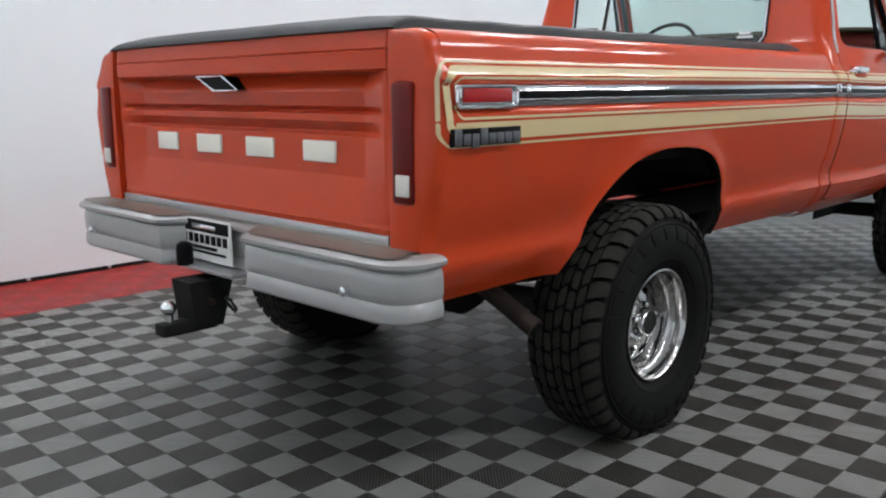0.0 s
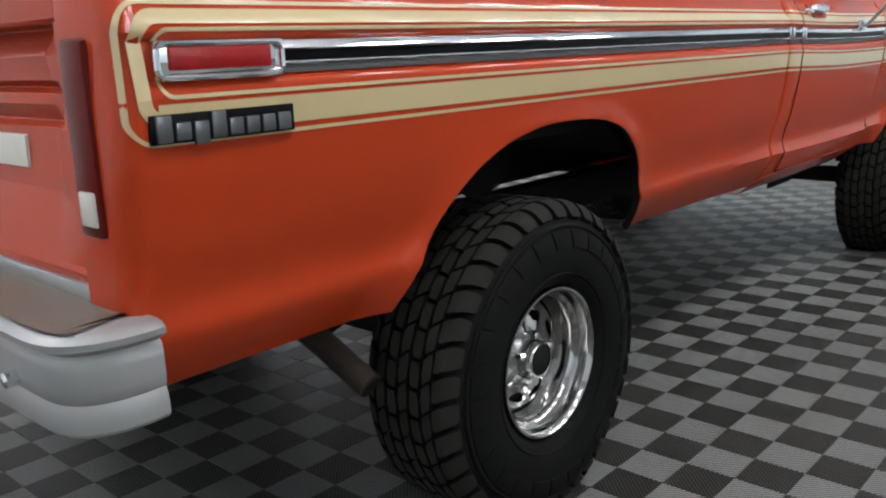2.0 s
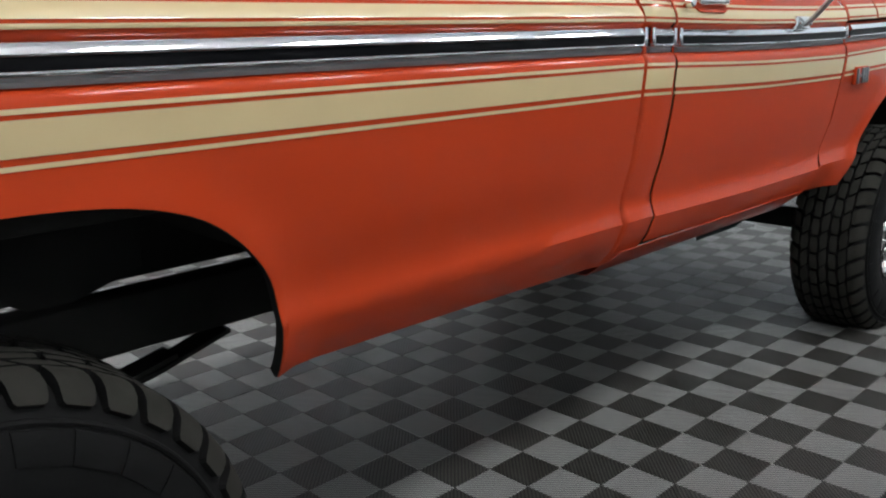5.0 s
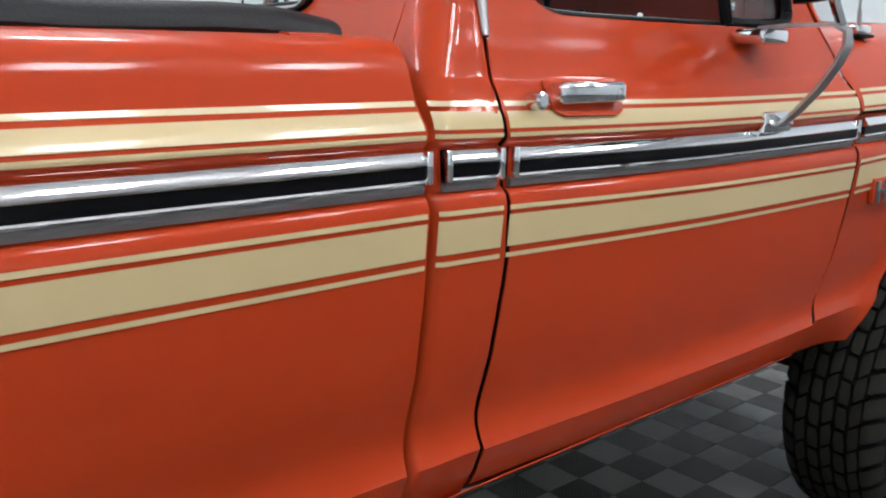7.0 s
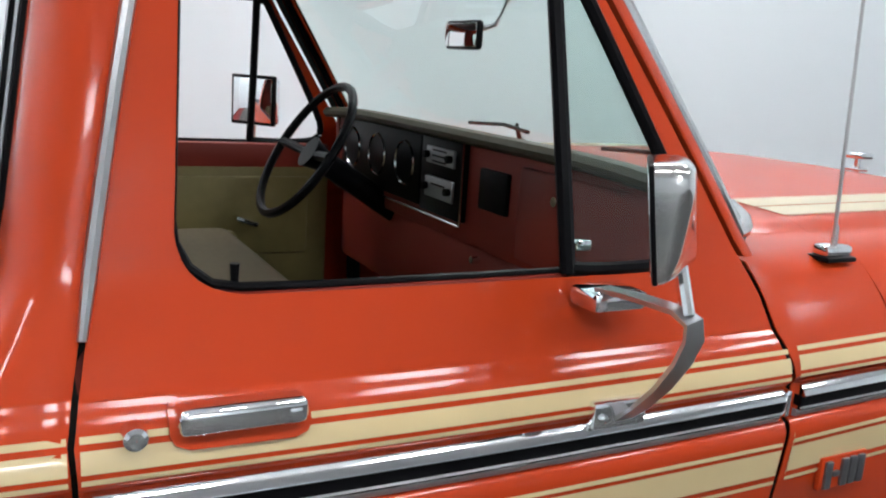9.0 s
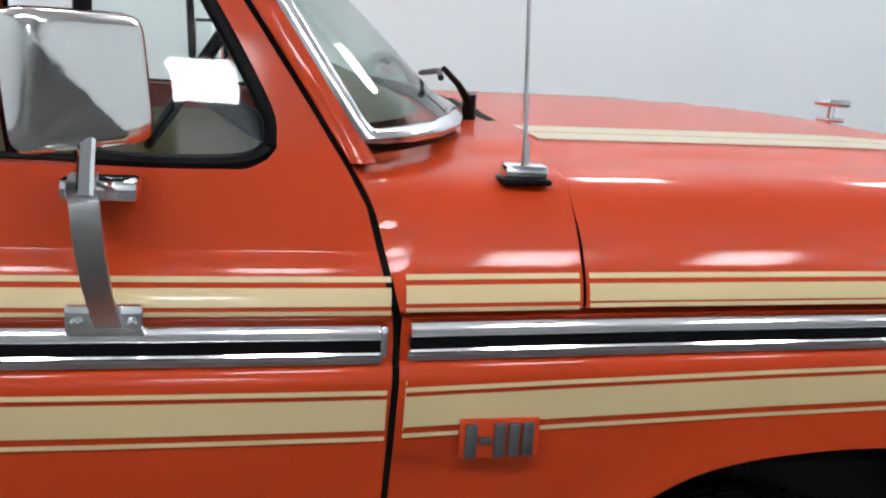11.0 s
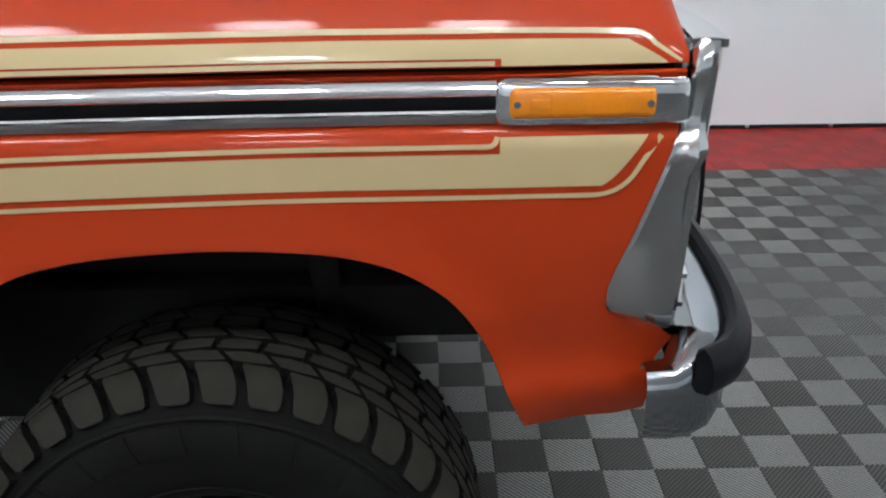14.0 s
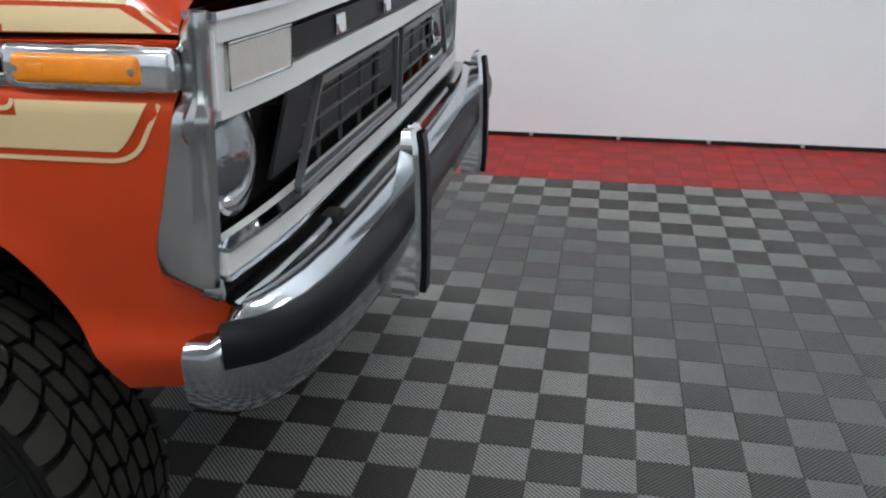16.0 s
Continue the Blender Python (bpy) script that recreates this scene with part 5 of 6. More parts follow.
def face_patch(bm, pts, d0, d1):
    """A plate over (y, z) outline points on the nose, from depth d0 to d1."""
    a = [bm.verts.new((nose(y, z, d0), y, z)) for y, z in pts]
    b = [bm.verts.new((nose(y, z, d1), y, z)) for y, z in pts]
    n = len(pts)
    bm.faces.new(a)
    bm.faces.new(b)
    for i in range(n):
        bm.faces.new((a[i], a[(i + 1) % n], b[(i + 1) % n], b[i]))


def face_bar(bm, y0, z0, y1, z1, half, d0, d1, n=8):
    """A straight bar across the nose, following its bow."""
    dy, dz = y1 - y0, z1 - z0
    L = math.hypot(dy, dz)
    ny, nz = -dz / L * half, dy / L * half
    rows = []
    for k in range(n + 1):
        y, z = y0 + dy * k / n, z0 + dz * k / n
        rows.append([(nose(y, z, d0), y + ny, z + nz), (nose(y, z, d1), y + ny * .8, z + nz * .8), (nose(y, z, d1), y - ny * .8, z - nz * .8), (nose(y, z, d0), y - ny, z - nz), (nose(y, z, d0), y + ny, z + nz)])
    add_grid(bm, rows)
    for r in (rows[0], rows[-1]):
        vs = [bm.verts.new(p) for p in r[:4]]
        bm.faces.new(vs)


grille = part("grille_back", grid([[(nose(y, z, -.098), y, z) for y in np.linspace(.10, WIDE - .10, 24)] for z in (.855, .95, 1.07, 1.185)]), DARK, truck, "dark recess behind the grille")
grille.name = "grille"
grille["label"] = "white and black egg-crate grille"
bm = bmesh.new()
face_bar(bm, .035, 1.178, WIDE - .035, 1.178, .018, -.03, .010, 24)
face_bar(bm, .04, 1.083, WIDE - .04, 1.083, .022, -.03, .006, 24)
face_bar(bm, .03, .868, WIDE - .03, .868, .021, -.03, .010, 24)
face_bar(bm, .043, 1.178, .043, 1.08, .016, -.03, .006, 4)
face_bar(bm, WIDE - .043, 1.178, WIDE - .043, 1.08, .016, -.03, .006, 4)
part("grille_surround", bm, WHITE_PAINT, grille, "white painted grille surround")
bm = bmesh.new()
face_bar(bm, .028, 1.197, WIDE - .028, 1.197, .006, -.03, .014, 24)
face_bar(bm, .03, .888, WIDE - .03, .888, .004, -.01, .014, 24)
face_bar(bm, .03, .846, WIDE - .03, .846, .004, -.01, .014, 24)
part("bright_edges", bm, CHROME, grille)
bm = bmesh.new()
face_bar(bm, .245, 1.131, WIDE - .245, 1.131, .027, -.02, .004, 24)
strip = part("name_strip", bm, BLACK, grille, "black strip with four bright plain marks")
for k in range(4):
    y = .47 + k * (WIDE - .94) / 3
    part("strip_mark", box(nose(y, 1.13) + .002, nose(y, 1.13) + .012, y - .022, y + .022, 1.114, 1.148, .003), CHROME, strip)
for s in (0, 1):
    f = (lambda y: y) if not s else (lambda y: WIDE - y)
    # turn lamp
    bm = bmesh.new()
    face_patch(bm, [(f(.060), 1.102), (f(.236), 1.102), (f(.236), 1.158), (f(.060), 1.158)], -.012, .008)
    tl = part("turn_lamp", bm, CLEAR_LENS, grille, "rectangular clear front turn lamp")
    part("lamp_rim", tube([(nose(f(y), z, .008), f(y), z) for y, z in ((.059, 1.101), (.237, 1.101), (.237, 1.159), (.059, 1.159), (.059, 1.101), (.237, 1.101))], .0022, 6), CHROME_SATIN, tl)
    # headlamp in its black bucket
    cy, cz = f(.158), .980
    bm = bmesh.new()
    n = 32
    rings = []
    for r, d in ((.088, -.085), (.086, -.048), (.079, -.046), (.078, -.050), (.068, -.041), (.045, -.032), (.02, -.028), (.0005, -.027)):
        rings.append([(nose(cy, cz, d), cy + r * math.cos(2 * math.pi * k / n), cz + r * math.sin(2 * math.pi * k / n)) for k in range(n + 1)])
    add_grid(bm, rings[:4])
    hl = part("headlamp", bm, CHROME, grille, "round headlamp with a bright rim")
    bm = bmesh.new()
    add_grid(bm, rings[3:])
    part("headlamp_lens", bm, LENS_GLASS, hl, "fluted glass lens")
    bm = bmesh.new()
    face_patch(bm, [(f(y), z) for y, z in ((.055, .875), (.255, .875), (.375, 1.055), (.30, 1.062), (.08, 1.062), (.055, 1.03))], -.094, -.084)
    part("headlamp_bucket", bm, BLACK, grille, "black headlamp surround")
    # egg-crate insert
    bm = bmesh.new()
    outline = [(.285, .896), (.395, 1.052), (MID - .025, 1.052), (MID - .025, .896)]
    for (a, b), (c, d) in zip(outline, outline[1:] + outline[:1]):
        face_bar(bm, f(a), b, f(c), d, .0045, -.009, .003, 8)
    part("insert_frame", bm, INSERT_METAL, grille, "grey metal insert frame")
    bm = bmesh.new()
    face_bar(bm, f(.345), .935, f(MID - .03), .935, .0016, -.026, -.018, 6)
    face_bar(bm, f(.37), .974, f(MID - .03), .974, .0016, -.026, -.018, 6)
    face_bar(bm, f(.40), 1.013, f(MID - .03), 1.013, .0016, -.026, -.018, 6)
    face_bar(bm, f(.415), 1.036, f(MID - .03), 1.036, .004, -.022, -.010, 6)
    for k in range(4):
        y = .44 + k * .125
        face_bar(bm, f(y), .90, f(y), 1.048, .0014, -.026, -.019, 3)
    tagged(part("insert_bar", bm, INSERT_METAL, grille), kind="stuff")
    bm = bmesh.new()
    face_patch(bm, [(f(y), z) for y, z in ((.30, .90), (.40, 1.048), (MID - .03, 1.048), (MID - .03, .90))], -.062, -.055)
    part("insert_mesh", bm, INSERT_BACK, grille)
    # chrome side bezel between fender and grille
    rows = []
    for z in list(.811 + .069 * np.linspace(0, 1, 14) ** 1.8) + list(np.linspace(.90, 1.04, 7)) + list(np.linspace(1.05, 1.203, 18)):
        xf = float(np.interp(z, [.811, .8118, .814, .819, .829, .845, .875, .90, .95, 1.03, 1.09, 1.10, 1.125, 1.165, 1.19, 1.203], [2.426, 2.404, 2.388, 2.376, 2.367, 2.361, 2.3605, 2.367, 2.384, 2.409, 2.427, 2.432, 2.437, 2.439, 2.441, 2.450]))
        yf = side_y(xf, z) - .003 if z < 1.165 else .008 + (z - 1.165) * .6
        under = .5 * max(0, .838 - z)
        knob = .020 * math.exp(-((z - 1.068) / .020) ** 2)
        bulge = .008 * math.exp(-((z - 1.185) / .02) ** 2)
        xn = nose(.02, z) - .004
        mid = (xf + xn) / 2
        rows.append([(xf, f(yf + .02 + under), z), (xf + .001, f(yf + under), z), (xf + .006, f(yf - .004 - bulge * .6 + under), z), (mid, f(yf * .6 - bulge - knob * .3 + under), z),
                     (mid * .5 + xn * .5, f(yf * .4 - bulge - knob + under), z), (xn - .004, f(.014 - bulge * .5 - knob * .8 + under), z), (xn + .003 + knob * .4, f(.014 - bulge * .5 - knob * .3 + under), z),
                     (xn + .009, f(.019 + under), z), (xn + .010, f(.027 + under), z), (xn + .005, f(.033 + under), z), (xn - .03, f(.036 + under), z)])
    part("side_bezel", grid(rows), CHROME_SATIN, grille, "bright corner bezel beside the headlamp")

# front bumper
def front_path():
    pts = [(2.412, -.030), (2.45, -.034), (2.49, -.028), (2.525, -.008), (2.552, .025), (2.575, .075), (2.592, .14), (2.606, .24), (2.616, .40), (2.622, .65), (2.624, MID)]
    pts = [(2.45 + (x - 2.45) * .82 if x > 2.45 else x, y) for x, y in pts]
    return pts + [(x, WIDE - y) for x, y in reversed(pts[:-1])]


def sweep_plan(section, path, first=0, last=None):
    """section: (outward, z) points swept along a plan path that bows to +x."""
    rows = []
    path = path[first:last]
    for i, (x, y) in enumerate(path):
        a, b = path[max(0, i - 1)], path[min(len(path) - 1, i + 1)]
        d = Vector((b[0] - a[0], b[1] - a[1])).normalized()
        out = Vector((d.y, -d.x))
        rows.append([(x + out.x * s, y + out.y * s, z) for s, z in section])
    return grid(rows)


BSEC = [(-.068, .802), (-.062, .814), (-.050, .819), (-.034, .816), (-.014, .806), (-.003, .793), (.002, .775), (.002, .735), (.002, .700), (-.004, .675), (-.016, .662), (-.035, .655)]
bm = sweep_plan(BSEC, front_path())
# the ends fall away in a slanted shoulder down to a crease
bm.verts.ensure_lookup_table()
for i, v in enumerate(bm.verts):
    ring, k = divmod(i, len(BSEC))
    ring = min(ring, len(front_path()) - 1 - ring)
    if ring < 3 and k < 8:
        v.co.z += (float(np.interp(k, [0, 2, 4, 5, 6, 7], [.742, .760, .766, .758, .748, .735])) - v.co.z) * (1, .85, .35)[ring]
fb = thicken(part("front_bumper", bm, BUMPER_CHROME, truck, "chrome front bumper with a black rubber strip"), .003)
RSEC = [(-.006, .798), (-.003, .810), (.008, .816), (.022, .809), (.031, .793), (.032, .770), (.024, .754), (.001, .746)]
fp = front_path()
fp = [(2.470, -.0335), (2.476, -.033)] + fp[2:-2] + [(2.476, WIDE + .033), (2.470, WIDE + .0335)]
bm = sweep_plan(RSEC, fp)
bm.verts.ensure_lookup_table()
for v in bm.verts:
    if v.co.x < 2.4735:
        k = (v.co.z - .78) / .035
        v.co.z = .78 + .022 * k
        v.co.y = -.034 if v.co.y < 1 else WIDE + .034
part("rubber_strip", bm, BLACK_RUBBER, fb, "wide black rubber strip")
for s in (0, 1):
    f = (lambda y: y) if not s else (lambda y: WIDE - y)
    bm = bmesh.new()
    rows = []
    for z, x0, x1, hw in ((.612, 2.574, 2.622, .032), (.620, 2.572, 2.627, .034), (.68, 2.570, 2.630, .036), (.80, 2.572, 2.631, .036), (.86, 2.588, 2.630, .035), (.91, 2.596, 2.627, .033), (.938, 2.599, 2.623, .031), (.946, 2.602, 2.619, .026), (.948, 2.606, 2.614, .015)):
        c = .52 if not s else 1.315
        rows.append([(x0, c - hw, z), (x1 - .008, c - hw, z), (x1, c - hw * .7, z), (x1, c + hw * .7, z), (x1 - .008, c + hw, z), (x0, c + hw, z), (x0, c - hw, z)])
    add_grid(bm, rows)
    gd = part("bumper_guard", bm, CHROME, fb, "chrome bumper guard with a black rubber face")
    bm = bmesh.new()
    rows = []
    for z, x1 in ((.618, 2.625), (.68, 2.629), (.80, 2.630), (.86, 2.629), (.91, 2.626), (.934, 2.622)):
        c = .52 if not s else 1.315
        rows.append([(x1 - .002, c - .020, z), (x1 + .012, c - .017, z), (x1 + .012, c + .017, z), (x1 - .002, c + .020, z)])
    add_grid(bm, rows)
    part("guard_rubber", bm, BLACK_RUBBER, gd)
# bright pan between grille and bumper
rows = []
for y in [.012, .04, .12, .3, .6, MID, WIDE - .6, WIDE - .3, WIDE - .12, WIDE - .04, WIDE - .012]:
    rows.append([(nose(y, .82, -.02), y, .826), (nose(y, .82, .030), y, .822), (nose(y, .82, .036), y, .817), (nose(y, .82, .034), y, .811), (nose(y, .80, .022), y, .785), (nose(y, .80, .010), y, .73)])
pan = part("front_pan", grid(rows), PAN_METAL, fb, "bright metal pan above the bumper")
# no real openings: black blocks stand in for the shade of two holes
for y in (.375, WIDE - .375):
    part("pan_slot", box(nose(y, .80) + .012, nose(y, .80) + .0415, y - .022, y + .022, .792, .8245, .002), DARK, pan, "dark slot for the bumper bracket")

# ---------------------------------------------------------------- dark parts behind gaps and openings
def gap_backing(xfun, zs, half, depth, mat=None, slim=1.0):
    rows = []
    h0, d0 = half, depth
    for z in zs:
        half = h0 * (slim if z > 1.25 else 1)
        depth = d0 + (.014 if z > 1.25 and slim < 1 else 0)
        y = (side_y(xfun(z), z) if z < 1.16 else cab_y(z)) + depth
        rows.append([(xfun(z) - half, y, z), (xfun(z) + half, y, z)])
    return grid(rows)


GZ = [.60, .66, .70, .735, .78, .9, 1.0, 1.08, 1.095, 1.15, 1.165, 1.2, 1.26, 1.32, 1.335, 1.5, 1.7, 1.8]
# black strips added behind the panel gaps to stand in for their shade
both_sides("gap_liner", gap_backing(lambda z: door_l(z) - .003, GZ, .035, .022), DARK, truck)
both_sides("gap_liner", gap_backing(lambda z: door_r(z) + .004, GZ, .024, .018, None, .42), DARK, truck)
both_sides("gap_liner", gap_backing(lambda z: -.006, GZ[:12], .03, .05), DARK, truck)
rows = [[(x, .035 + .02 * max(0, (x - 2) / .43) ** 2, 1.13 + lift(x)), (x, .035 + .02 * max(0, (x - 2) / .43) ** 2, 1.20 + lift(x)), (x, .12, 1.20 + lift(x))] for x in np.linspace(1.15, 2.43, 14)]
both_sides("gap_liner", grid(rows), DARK, truck)
both_sides("gap_liner", grid([[(x, y + .02, z) for x in (1.36, 1.40)] for z, y in HOOD_SECTION[2:]]), DARK, truck)

# wheel wells, floor pan, frame
def well(arch, y0, y1, grow):
    cx = sum(p[0] for p in arch) / len(arch)
    rows = []
    for x, z in arch:
        k = grow if z > .7 else grow * .5
        rows.append([(x + (x - cx) * k * .25, y0, z + k * .12), (x + (x - cx) * k * .25, y1, z + k * .16)])
    return rows


for arch, name in ((REAR_ARCH, "rear_wheel_well"), (FRONT_ARCH, "front_wheel_well")):
    roof_line = [p for p in arch if p[1] > .80]
    bm = grid(well(roof_line, .080, .46 if arch is REAR_ARCH else .30, .15))
    if arch is REAR_ARCH:
        add_grid(bm, [[(x, .46, z + .03), (x, .46, float(np.interp(x, [-1.9, -1.36, -1.31, -1.25, -1.21, -1.16, -.98], [.69, .69, .712, .712, .69, .69, .742])))] for x, z in roof_line])
    both_sides(name, bm, DARK, truck)
both_sides("inner_fender", grid([[(x, .515, float(np.interp(x, [1.2, 1.6, 2.0, 2.38], [.36, .36, .60, .66]))), (x, .50, .98), (x, .32, 1.02)] for x in np.linspace(1.2, 2.40, 9)]), DARK, truck, "black inner fender panel")
for x, z in ((2.30, .70), (2.16, .83), (1.86, .80)):
    part("panel_bolt", tube([(x, .52, z), (x, .505, z)], .011 if z == .70 else .006, 8), ALU, truck)
part("bed_floor", box(-2.40, -.02, .12, WIDE - .12, .90, .93, .004), DARK, truck)
part("cab_floor", box(.01, 1.25, .17, WIDE - .17, .575, .64, .01), DARK, truck)
part("engine", box(1.25, 2.36, .62, WIDE - .62, .60, 1.05, .03), DARK, truck, "dark engine bay")
for y in (.42, WIDE - .50):
    part("frame_rail", box(-2.42, 2.36, y, y + .08, .585, .695, .008), DARK, truck, "black steel frame rail")
for x, nm in ((REAR_AXLE, "rear_axle"), (FRONT_AXLE, "front_axle")):
    ax = part(nm, tube([(x, .12, HUB_Z), (x, WIDE - .12, HUB_Z)], .045, 12), DARK, truck, "black axle tube")
    bm = bmesh.new()
    add_lathe(bm, [(.02, -.13), (.09, -.11), (.13, -.05), (.13, .05), (.09, .11), (.02, .13)], (x, MID + (.0 if nm == "rear_axle" else .2), HUB_Z + .01), 20)
    part("differential", bm, DARK, ax)
    for y in (.46, WIDE - .46) if nm == "rear_axle" else ():
        bm = bmesh.new()
        for k in range(4):
            L = .62 - k * .12
            rows = []
            for t in np.linspace(-1, 1, 9):
                rows.append([(x + L * t, y - .03, .47 + .013 * k - .0 + .10 * t * t * (L / .62) ** 2), (x + L * t, y + .03, .47 + .013 * k + .10 * t * t * (L / .62) ** 2)])
            add_grid(bm, rows)
        thicken(part("leaf_spring", bm, DARK, ax), .010)
    part("shock", tube([(x + .16, .40, .42), (x + .10, .47, .92)], [.025, .03], 10), DARK, ax)
part("drive_shaft", tube([(REAR_AXLE, MID, .42), (.3, MID, .56)], .035, 10), DARK, truck)
# unseen block added to keep light off the floor under the bed
part("belly_pan", box(-2.38, -.03, .50, WIDE - .50, .70, .88, .02), DARK, truck)
part("exhaust_pipe", tube([(-2.12, .56, .62), (-2.03, .46, .60), (-1.965, .37, .548), (-1.940, .29, .492), (-1.926, .158, .417)], .031, 14), RUST, truck, "rusty exhaust tail pipe")
part("pipe_bore", tube([(-1.9262, .160, .4182), (-1.9255, .1555, .4155)], .026, 12), DARK, truck)
part("spare_carrier", box(-2.3, -1.95, .55, 1.3, .60, .66, .02), DARK, truck)
# step edge under the cab
part("front_valance", box(2.36, 2.43, .18, WIDE - .18, .66, .82, .01), DARK, truck)

# tow hitch under the bumper
bm = bmesh.new()
vs0 = [(-2.50, .565), (-2.655, .565), (-2.640, .425), (-2.545, .415)]
a = [bm.verts.new((x, .93, z)) for x, z in vs0]
b = [bm.verts.new((x, 1.04, z)) for x, z in vs0]
bm.faces.new(a)
bm.faces.new(b)
for i in range(4):
    bm.faces.new((a[i], a[(i + 1) % 4], b[(i + 1) % 4], b[i]))
hitch = part("tow_hitch", bm, DARK, truck, "black drop hitch with a bright tow ball")
part("draw_bar", box(-2.735, -2.55, .955, 1.015, .402, .440, .004), DARK, hitch)
bm = bmesh.new()
bmesh.ops.create_uvsphere(bm, u_segments=16, v_segments=10, radius=.024)
for v in bm.verts:
    v.co += Vector((-2.70, .985, .487))
add_tube(bm, [(-2.70, .985, .438), (-2.70, .985, .472)], .012, 10)
part("tow_ball", bm, CHROME, hitch)
part("wire_loop", tube([(-2.56, .90, .545), (-2.57, .86, .50), (-2.58, .80, .485), (-2.60, .76, .505), (-2.60, .79, .53), (-2.58, .85, .52)], .005, 6), BLACK, hitch)
part("hitch_pin", tube([(-2.595, .925, .50), (-2.595, .90, .50)], .012, 8), RUST, hitch)

# ---------------------------------------------------------------- cab interior
def pad_bm():
    """Padded top of the dash: a rolled lip towards the seat, sloping down to the windscreen's foot."""
    rows = []
    for k in range(17):
        u = k / 16
        y = .17 + (WIDE - .34) * u
        bow = float(np.interp(min(u, 1 - u), [0, .05, .093, .174, .5], [.0, .08, .12, .15, .17]))
        e = .012 * (abs(2 * u - 1) ** 6)
        rows.append([(1.03, y, 1.425 - e), (.968, y, 1.428 - e), (.957, y, 1.436 - e), (.956, y, 1.446 - e), (.966, y, 1.457 - e), (1.0, y, 1.458 - e), (1.05 + bow * .4, y, 1.435 - e), (1.075 + bow, y, 1.385 - e)])
    return grid(rows)



seat = part("bench_seat", box(.16, .68, .17, WIDE - .17, .90, 1.085, .05, seg=4), SEAT_CLOTH, truck, "olive brown bench seat with ribbed cloth")
bm = box(.13, .25, .20, WIDE - .20, 1.00, 1.345, .045, Matrix.Translation((.19, 0, 1.1)) @ pose(0, 0, 0, 0, -7, 0) @ Matrix.Translation((-.19, 0, -1.1)), 4)
part("seat_back", bm, SEAT_CLOTH, seat)
dash = part("dashboard", box(1.00, 1.08, .16, WIDE - .16, 1.195, 1.435, .015), PAINT_SHADED, truck, "orange metal dashboard with an olive pad")
part("dash_pad", pad_bm(), OLIVE, dash, "olive dash pad")
part("instrument_panel", box(.985, 1.01, 1.04, 1.58, 1.25, 1.43, .006), BLACK, dash)
radio = part("radio_panel", box(.982, 1.01, .82, 1.03, 1.245, 1.43, .006), BLACK, dash, "black radio and heater panel")
part("heater_control", box(.975, .99, .85, .99, 1.365, 1.405, .003), ARGENT, radio)
part("radio", box(.975, .99, .85, .99, 1.285, 1.335, .003), ARGENT, radio)
part("dash_vent", box(.99, 1.01, .64, .755, 1.293, 1.382, .004), BLACK, dash)
part("glove_box", box(.992, 1.01, .20, .60, 1.215, 1.405, .008), PAINT_SHADED, dash, "orange glove box lid")
for y in (1.13, 1.31, 1.49):
    bm = bmesh.new()
    add_lathe(bm, [(.052, 0), (.055, -.004), (.058, 0)], (0, 0, 0), 28)
    bmesh.ops.transform(bm, matrix=pose(.984, y, 1.345, 0, 0, -90), verts=bm.verts)
    part("gauge_ring", bm, CHROME_SATIN, dash, "thin bright gauge ring")
part("cluster_trim", tube([(.979, y, z) for y, z in ((.812, 1.240), (1.585, 1.240), (1.590, 1.435), (.812, 1.435), (.812, 1.240), (.85, 1.240))], .0032, 6), CHROME_SATIN, dash, "thin bright line round the instruments")
for y, z in ((.862, 1.31), (.978, 1.31), (.862, 1.385), (.978, 1.385)):
    part("radio_knob", tube([(.978, y, z), (.962, y, z)], .009, 10), BLACK, radio)
for z in (1.372, 1.385, 1.398, 1.318):
    part("panel_slot", box(.9735, .976, .885, .955, z - .002, z + .002), BLACK, radio)
part("ash_tray_knob", tube([(1.03, .80, 1.165), (1.01, .80, 1.165)], .009, 10), CHROME, dash)
part("glove_knob", tube([(.995, .455, 1.357), (.978, .455, 1.357)], .010, 10), CHROME, dash)
part("lower_dash", box(1.03, 1.18, .16, WIDE - .16, .98, 1.20, .02), PAINT_SHADED, dash)
# steering wheel
bm = bmesh.new()
tilt = Matrix.Translation((.78, 1.31, 1.355)) @ pose(0, 0, 0, 0, -58, 0)
ring = [tilt @ Vector((.195 * math.cos(2 * math.pi * k / 40), .195 * math.sin(2 * math.pi * k / 40), 0)) for k in range(41)]
add_tube(bm, ring + ring[1:2], .012, 8, caps=False)
sw = part("steering_wheel", bm, BLACK, truck, "black two-spoke steering wheel")
part("spokes", tube([tilt @ Vector((0, -.19, 0)), tilt @ Vector((0, 0, -.03)), tilt @ Vector((0, .19, 0))], .013, 8), BLACK, sw)
part("column", tube([tilt @ Vector((0, 0, -.01)), tilt @ Vector((0, 0, -.05)), tilt @ Vector((0, 0, -.34))], [.045, .032, .035], 14), BLACK, sw)
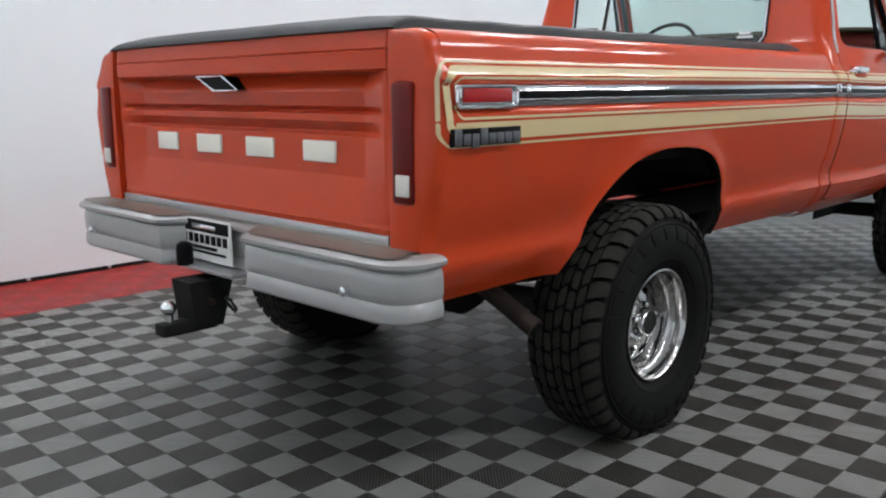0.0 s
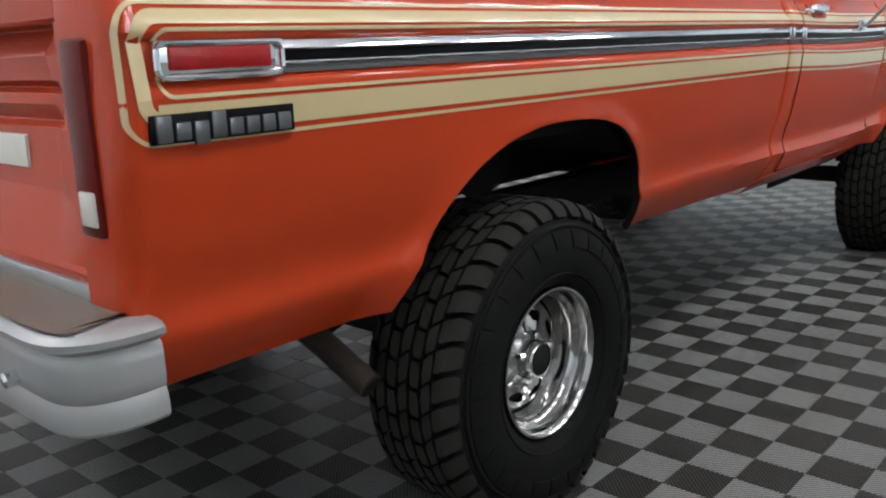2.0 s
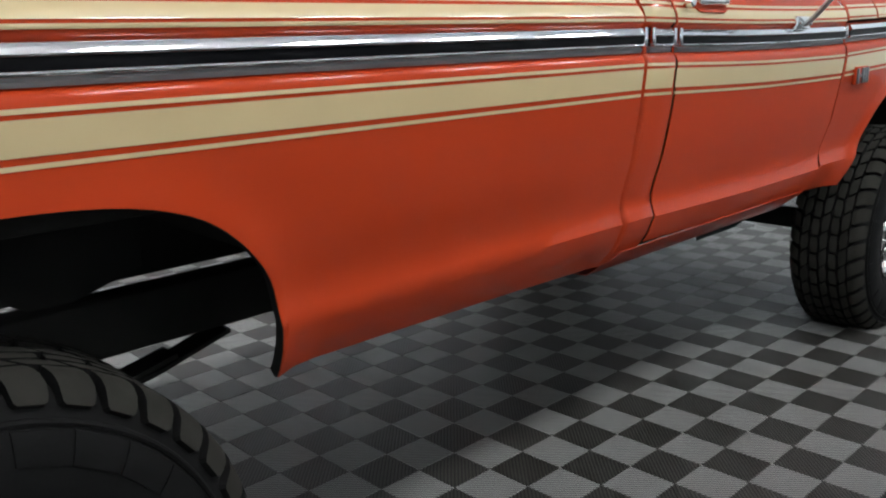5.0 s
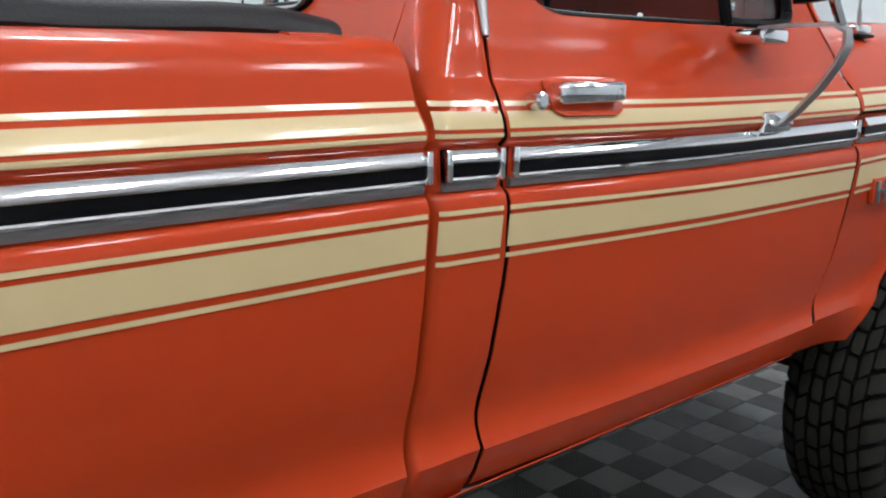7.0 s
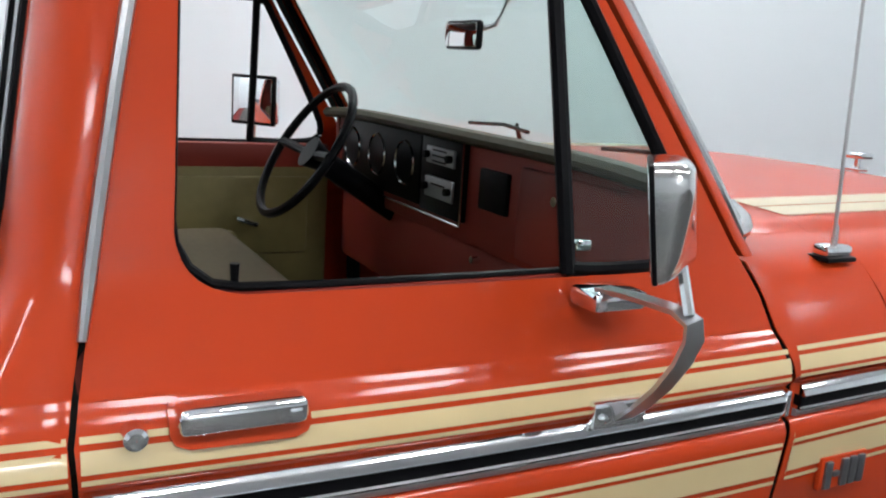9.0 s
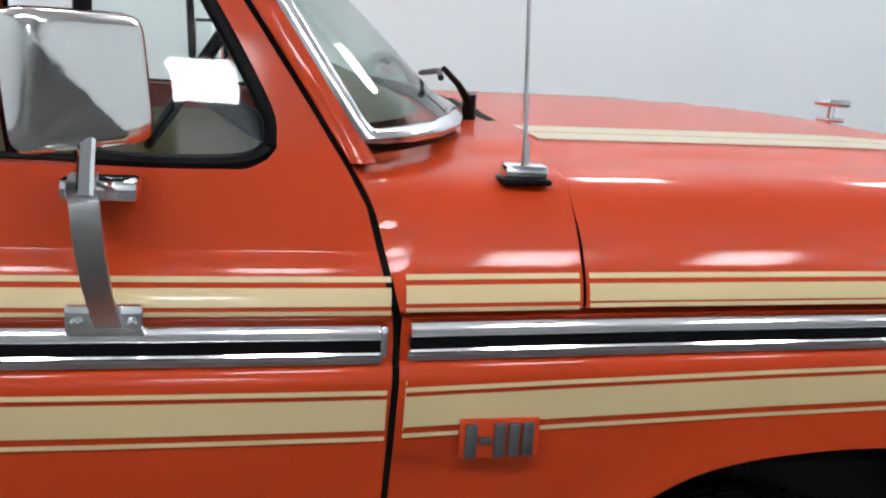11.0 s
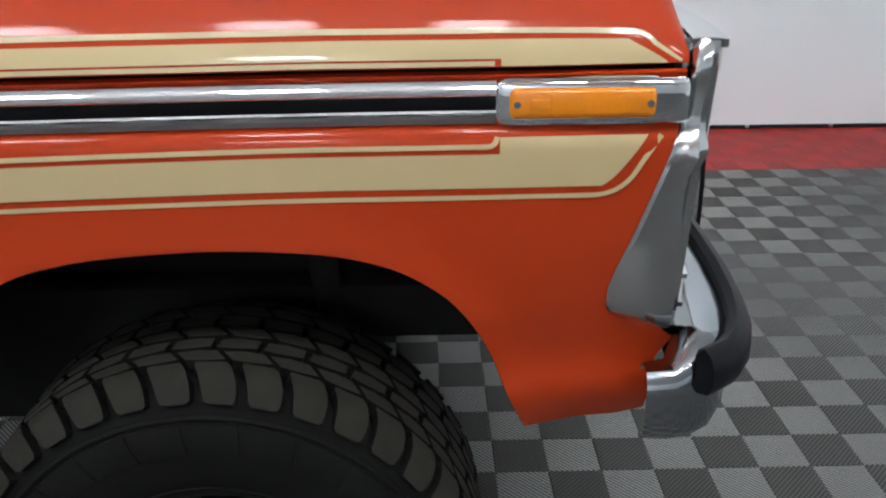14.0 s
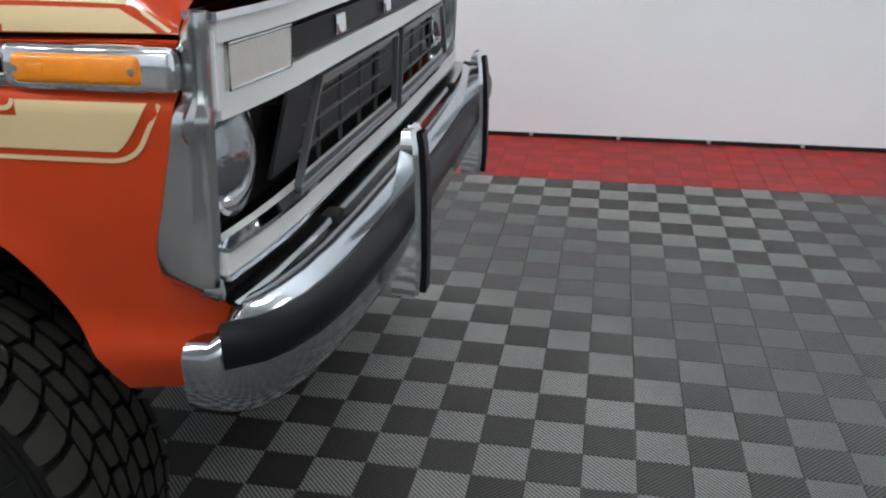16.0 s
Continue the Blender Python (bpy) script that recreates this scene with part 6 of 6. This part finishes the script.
# door trims: red metal above, olive panel below
for s in (0, 1):
    f = (lambda y: y) if not s else (lambda y: WIDE - y)
    o = door_right if not s else door_left
    a, b = sorted((f(.10), f(.125)))
    tr = part("door_trim", box(.22, 1.0, a, b, .72, 1.255, .012), TRIM_OLIVE, o, "olive vinyl door trim")
    a, b = sorted((f(.118), f(.137)))
    part("trim_raised_panel", box(.28, .93, a, b, .98, 1.225, .010), TRIM_OLIVE, tr)
    a, b = sorted((f(.12), f(.175)))
    part("arm_rest", box(.36, .70, a, b, 1.00, 1.06, .018, seg=3), TRIM_OLIVE, tr)
    part("inner_handle", tube([(.70, f(.135), 1.10), (.70, f(.165), 1.10), (.76, f(.17), 1.08)], .009, 8), CHROME, tr)
    a, b = sorted((f(.085), f(.12)))
    part("inner_sill", box(.2, 1.0, a, b, 1.24, 1.325, .010), PAINT_SHADED, o, "orange inner door sill")
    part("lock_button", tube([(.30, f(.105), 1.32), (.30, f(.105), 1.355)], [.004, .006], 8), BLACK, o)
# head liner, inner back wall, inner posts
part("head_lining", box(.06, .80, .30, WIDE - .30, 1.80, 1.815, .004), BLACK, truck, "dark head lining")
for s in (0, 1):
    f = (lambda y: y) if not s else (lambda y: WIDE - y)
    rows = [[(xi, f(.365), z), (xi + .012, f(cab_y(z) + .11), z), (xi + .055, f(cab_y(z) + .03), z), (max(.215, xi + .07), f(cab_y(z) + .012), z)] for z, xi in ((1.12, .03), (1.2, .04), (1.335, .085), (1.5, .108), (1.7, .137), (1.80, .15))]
    part("inner_post", grid(rows), PAINT_SHADED, truck)
# rear view mirror
rv = part("interior_mirror", box(.93, .945, .70, .845, 1.627, 1.687, .008), BLACK, truck, "rear view mirror on a bright stalk")
part("mirror_glass", box(.927, .9305, .706, .839, 1.633, 1.681, .002), MIRROR, rv)
part("stalk", tube([(.945, .74, 1.664), (.965, .69, 1.680), (.978, .67, 1.735)], .005, 6), ALU, rv)
# mirror on the far door
swing = Matrix.Translation((.80, WIDE + .05, 1.445)) @ pose(0, 0, 0, 0, 0, 38) @ Matrix.Translation((-.80, -WIDE - .05, -1.445))
fm = part("far_mirror", box(.80, .835, WIDE - .03, WIDE + .13, 1.37, 1.52, .012, swing, seg=3), CHROME, door_left, "chrome mirror head on the far door")
part("mirror_rim", box(.792, .806, WIDE - .034, WIDE + .134, 1.366, 1.524, .004, swing), BLACK, fm)
part("mirror_glass", box(.790, .7935, WIDE - .024, WIDE + .124, 1.376, 1.514, .001, swing), MIRROR, fm)
part("arm", tube([(.80, WIDE - .0, 1.17), (.80, WIDE + .07, 1.28), (.80, WIDE + .05, 1.38)], .010, 8), ALU, fm)

# pale stubs along the wall edging
def wall_stub():
    bm = bmesh.new()
    add_tube(bm, [(0, 0, 0), (0, -0.012, 0), (0, -0.016, 0)], [.012, .012, .008], 10)
    return link_mesh("edging_clip", bm, ALU)


stub = tagged(wall_stub(), "small grey clip on the dark wall edging", "clip", "wall edging clips")
stub.matrix_basis = pose(-5.12, WALL_Y - 0.012, 0.016)
for k in range(1, 26):
    copy_thing(stub, pose(-5.12 + k * 0.5105, WALL_Y - 0.012, 0.016))

# ---------------------------------------------------------------- floor of ribbed tiles
def tile_mesh(name, mat):
    bm = bmesh.new()
    h = PITCH / 2 - 0.0003
    lo = [bm.verts.new((x * h, y * h, -0.012)) for x, y in ((-1, -1), (1, -1), (1, 1), (-1, 1))]
    mi = [bm.verts.new((x * h, y * h, -0.002)) for x, y in ((-1, -1), (1, -1), (1, 1), (-1, 1))]
    hi = [bm.verts.new((x * (h - .0012), y * (h - .0012), 0)) for x, y in ((-1, -1), (1, -1), (1, 1), (-1, 1))]
    for p, q in ((lo, mi), (mi, hi)):
        for i in range(4):
            bm.faces.new((p[i], p[(i + 1) % 4], q[(i + 1) % 4], q[i]))
    bm.faces.new(hi)
    me = bpy.data.meshes.new(name)
    bm.to_mesh(me)
    bm.free()
    me.materials.append(mat)
    return me


floor = link_mesh("floor", box(ROOM_X0, ROOM_X1, ROOM_Y0, WALL_Y, -0.15, -0.012), DARK)
tagged(floor, "grey chequered floor of ribbed plastic tiles with a red border", "floor", kind="structure")
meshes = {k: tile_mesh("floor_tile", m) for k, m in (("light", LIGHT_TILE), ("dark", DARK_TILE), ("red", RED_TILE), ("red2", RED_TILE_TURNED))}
rest = {k: ([], []) for k in meshes}
count = 0
for i in range(-74, 48):
    for j in range(-84, WALL_AT):
        cx, cy = X0 + (i + .5) * PITCH, Y0 + (j + .5) * PITCH
        odd = (i + j) % 2 == 1
        kind_ = ("red" if odd else "red2") if j >= RED_FROM else ("light" if odd else "dark")
        near = (2.35 < cx < 4.1 and 0.35 < cy < 2.0) or (-0.9 < cx < 0.75 and -0.45 < cy < 0.35)
        if near and count < 300:
            o = new("floor_tile", meshes[kind_])
            o.parent, o.location = floor, (cx, cy, 0)
            count += 1
        else:
            vs, fs = rest[kind_]
            b, h = len(vs), PITCH / 2 - 0.0003
            for hh, z in ((h, -.012), (h, -.002), (h - .0012, 0)):
                vs += [(cx - hh, cy - hh, z), (cx + hh, cy - hh, z), (cx + hh, cy + hh, z), (cx - hh, cy + hh, z)]
            for a in (0, 4):
                fs += [(b + a + q, b + a + (q + 1) % 4, b + a + 4 + (q + 1) % 4, b + a + 4 + q) for q in range(4)]
            fs.append((b + 8, b + 9, b + 10, b + 11))
for k, (vs, fs) in rest.items():
    me = bpy.data.meshes.new("floor_tiles")
    me.from_pydata(vs, [], fs)
    me.materials.append(meshes[k].materials[0])
    o = new("floor_tiles", me)
    o.parent = floor
    tagged(o, kind="stuff")
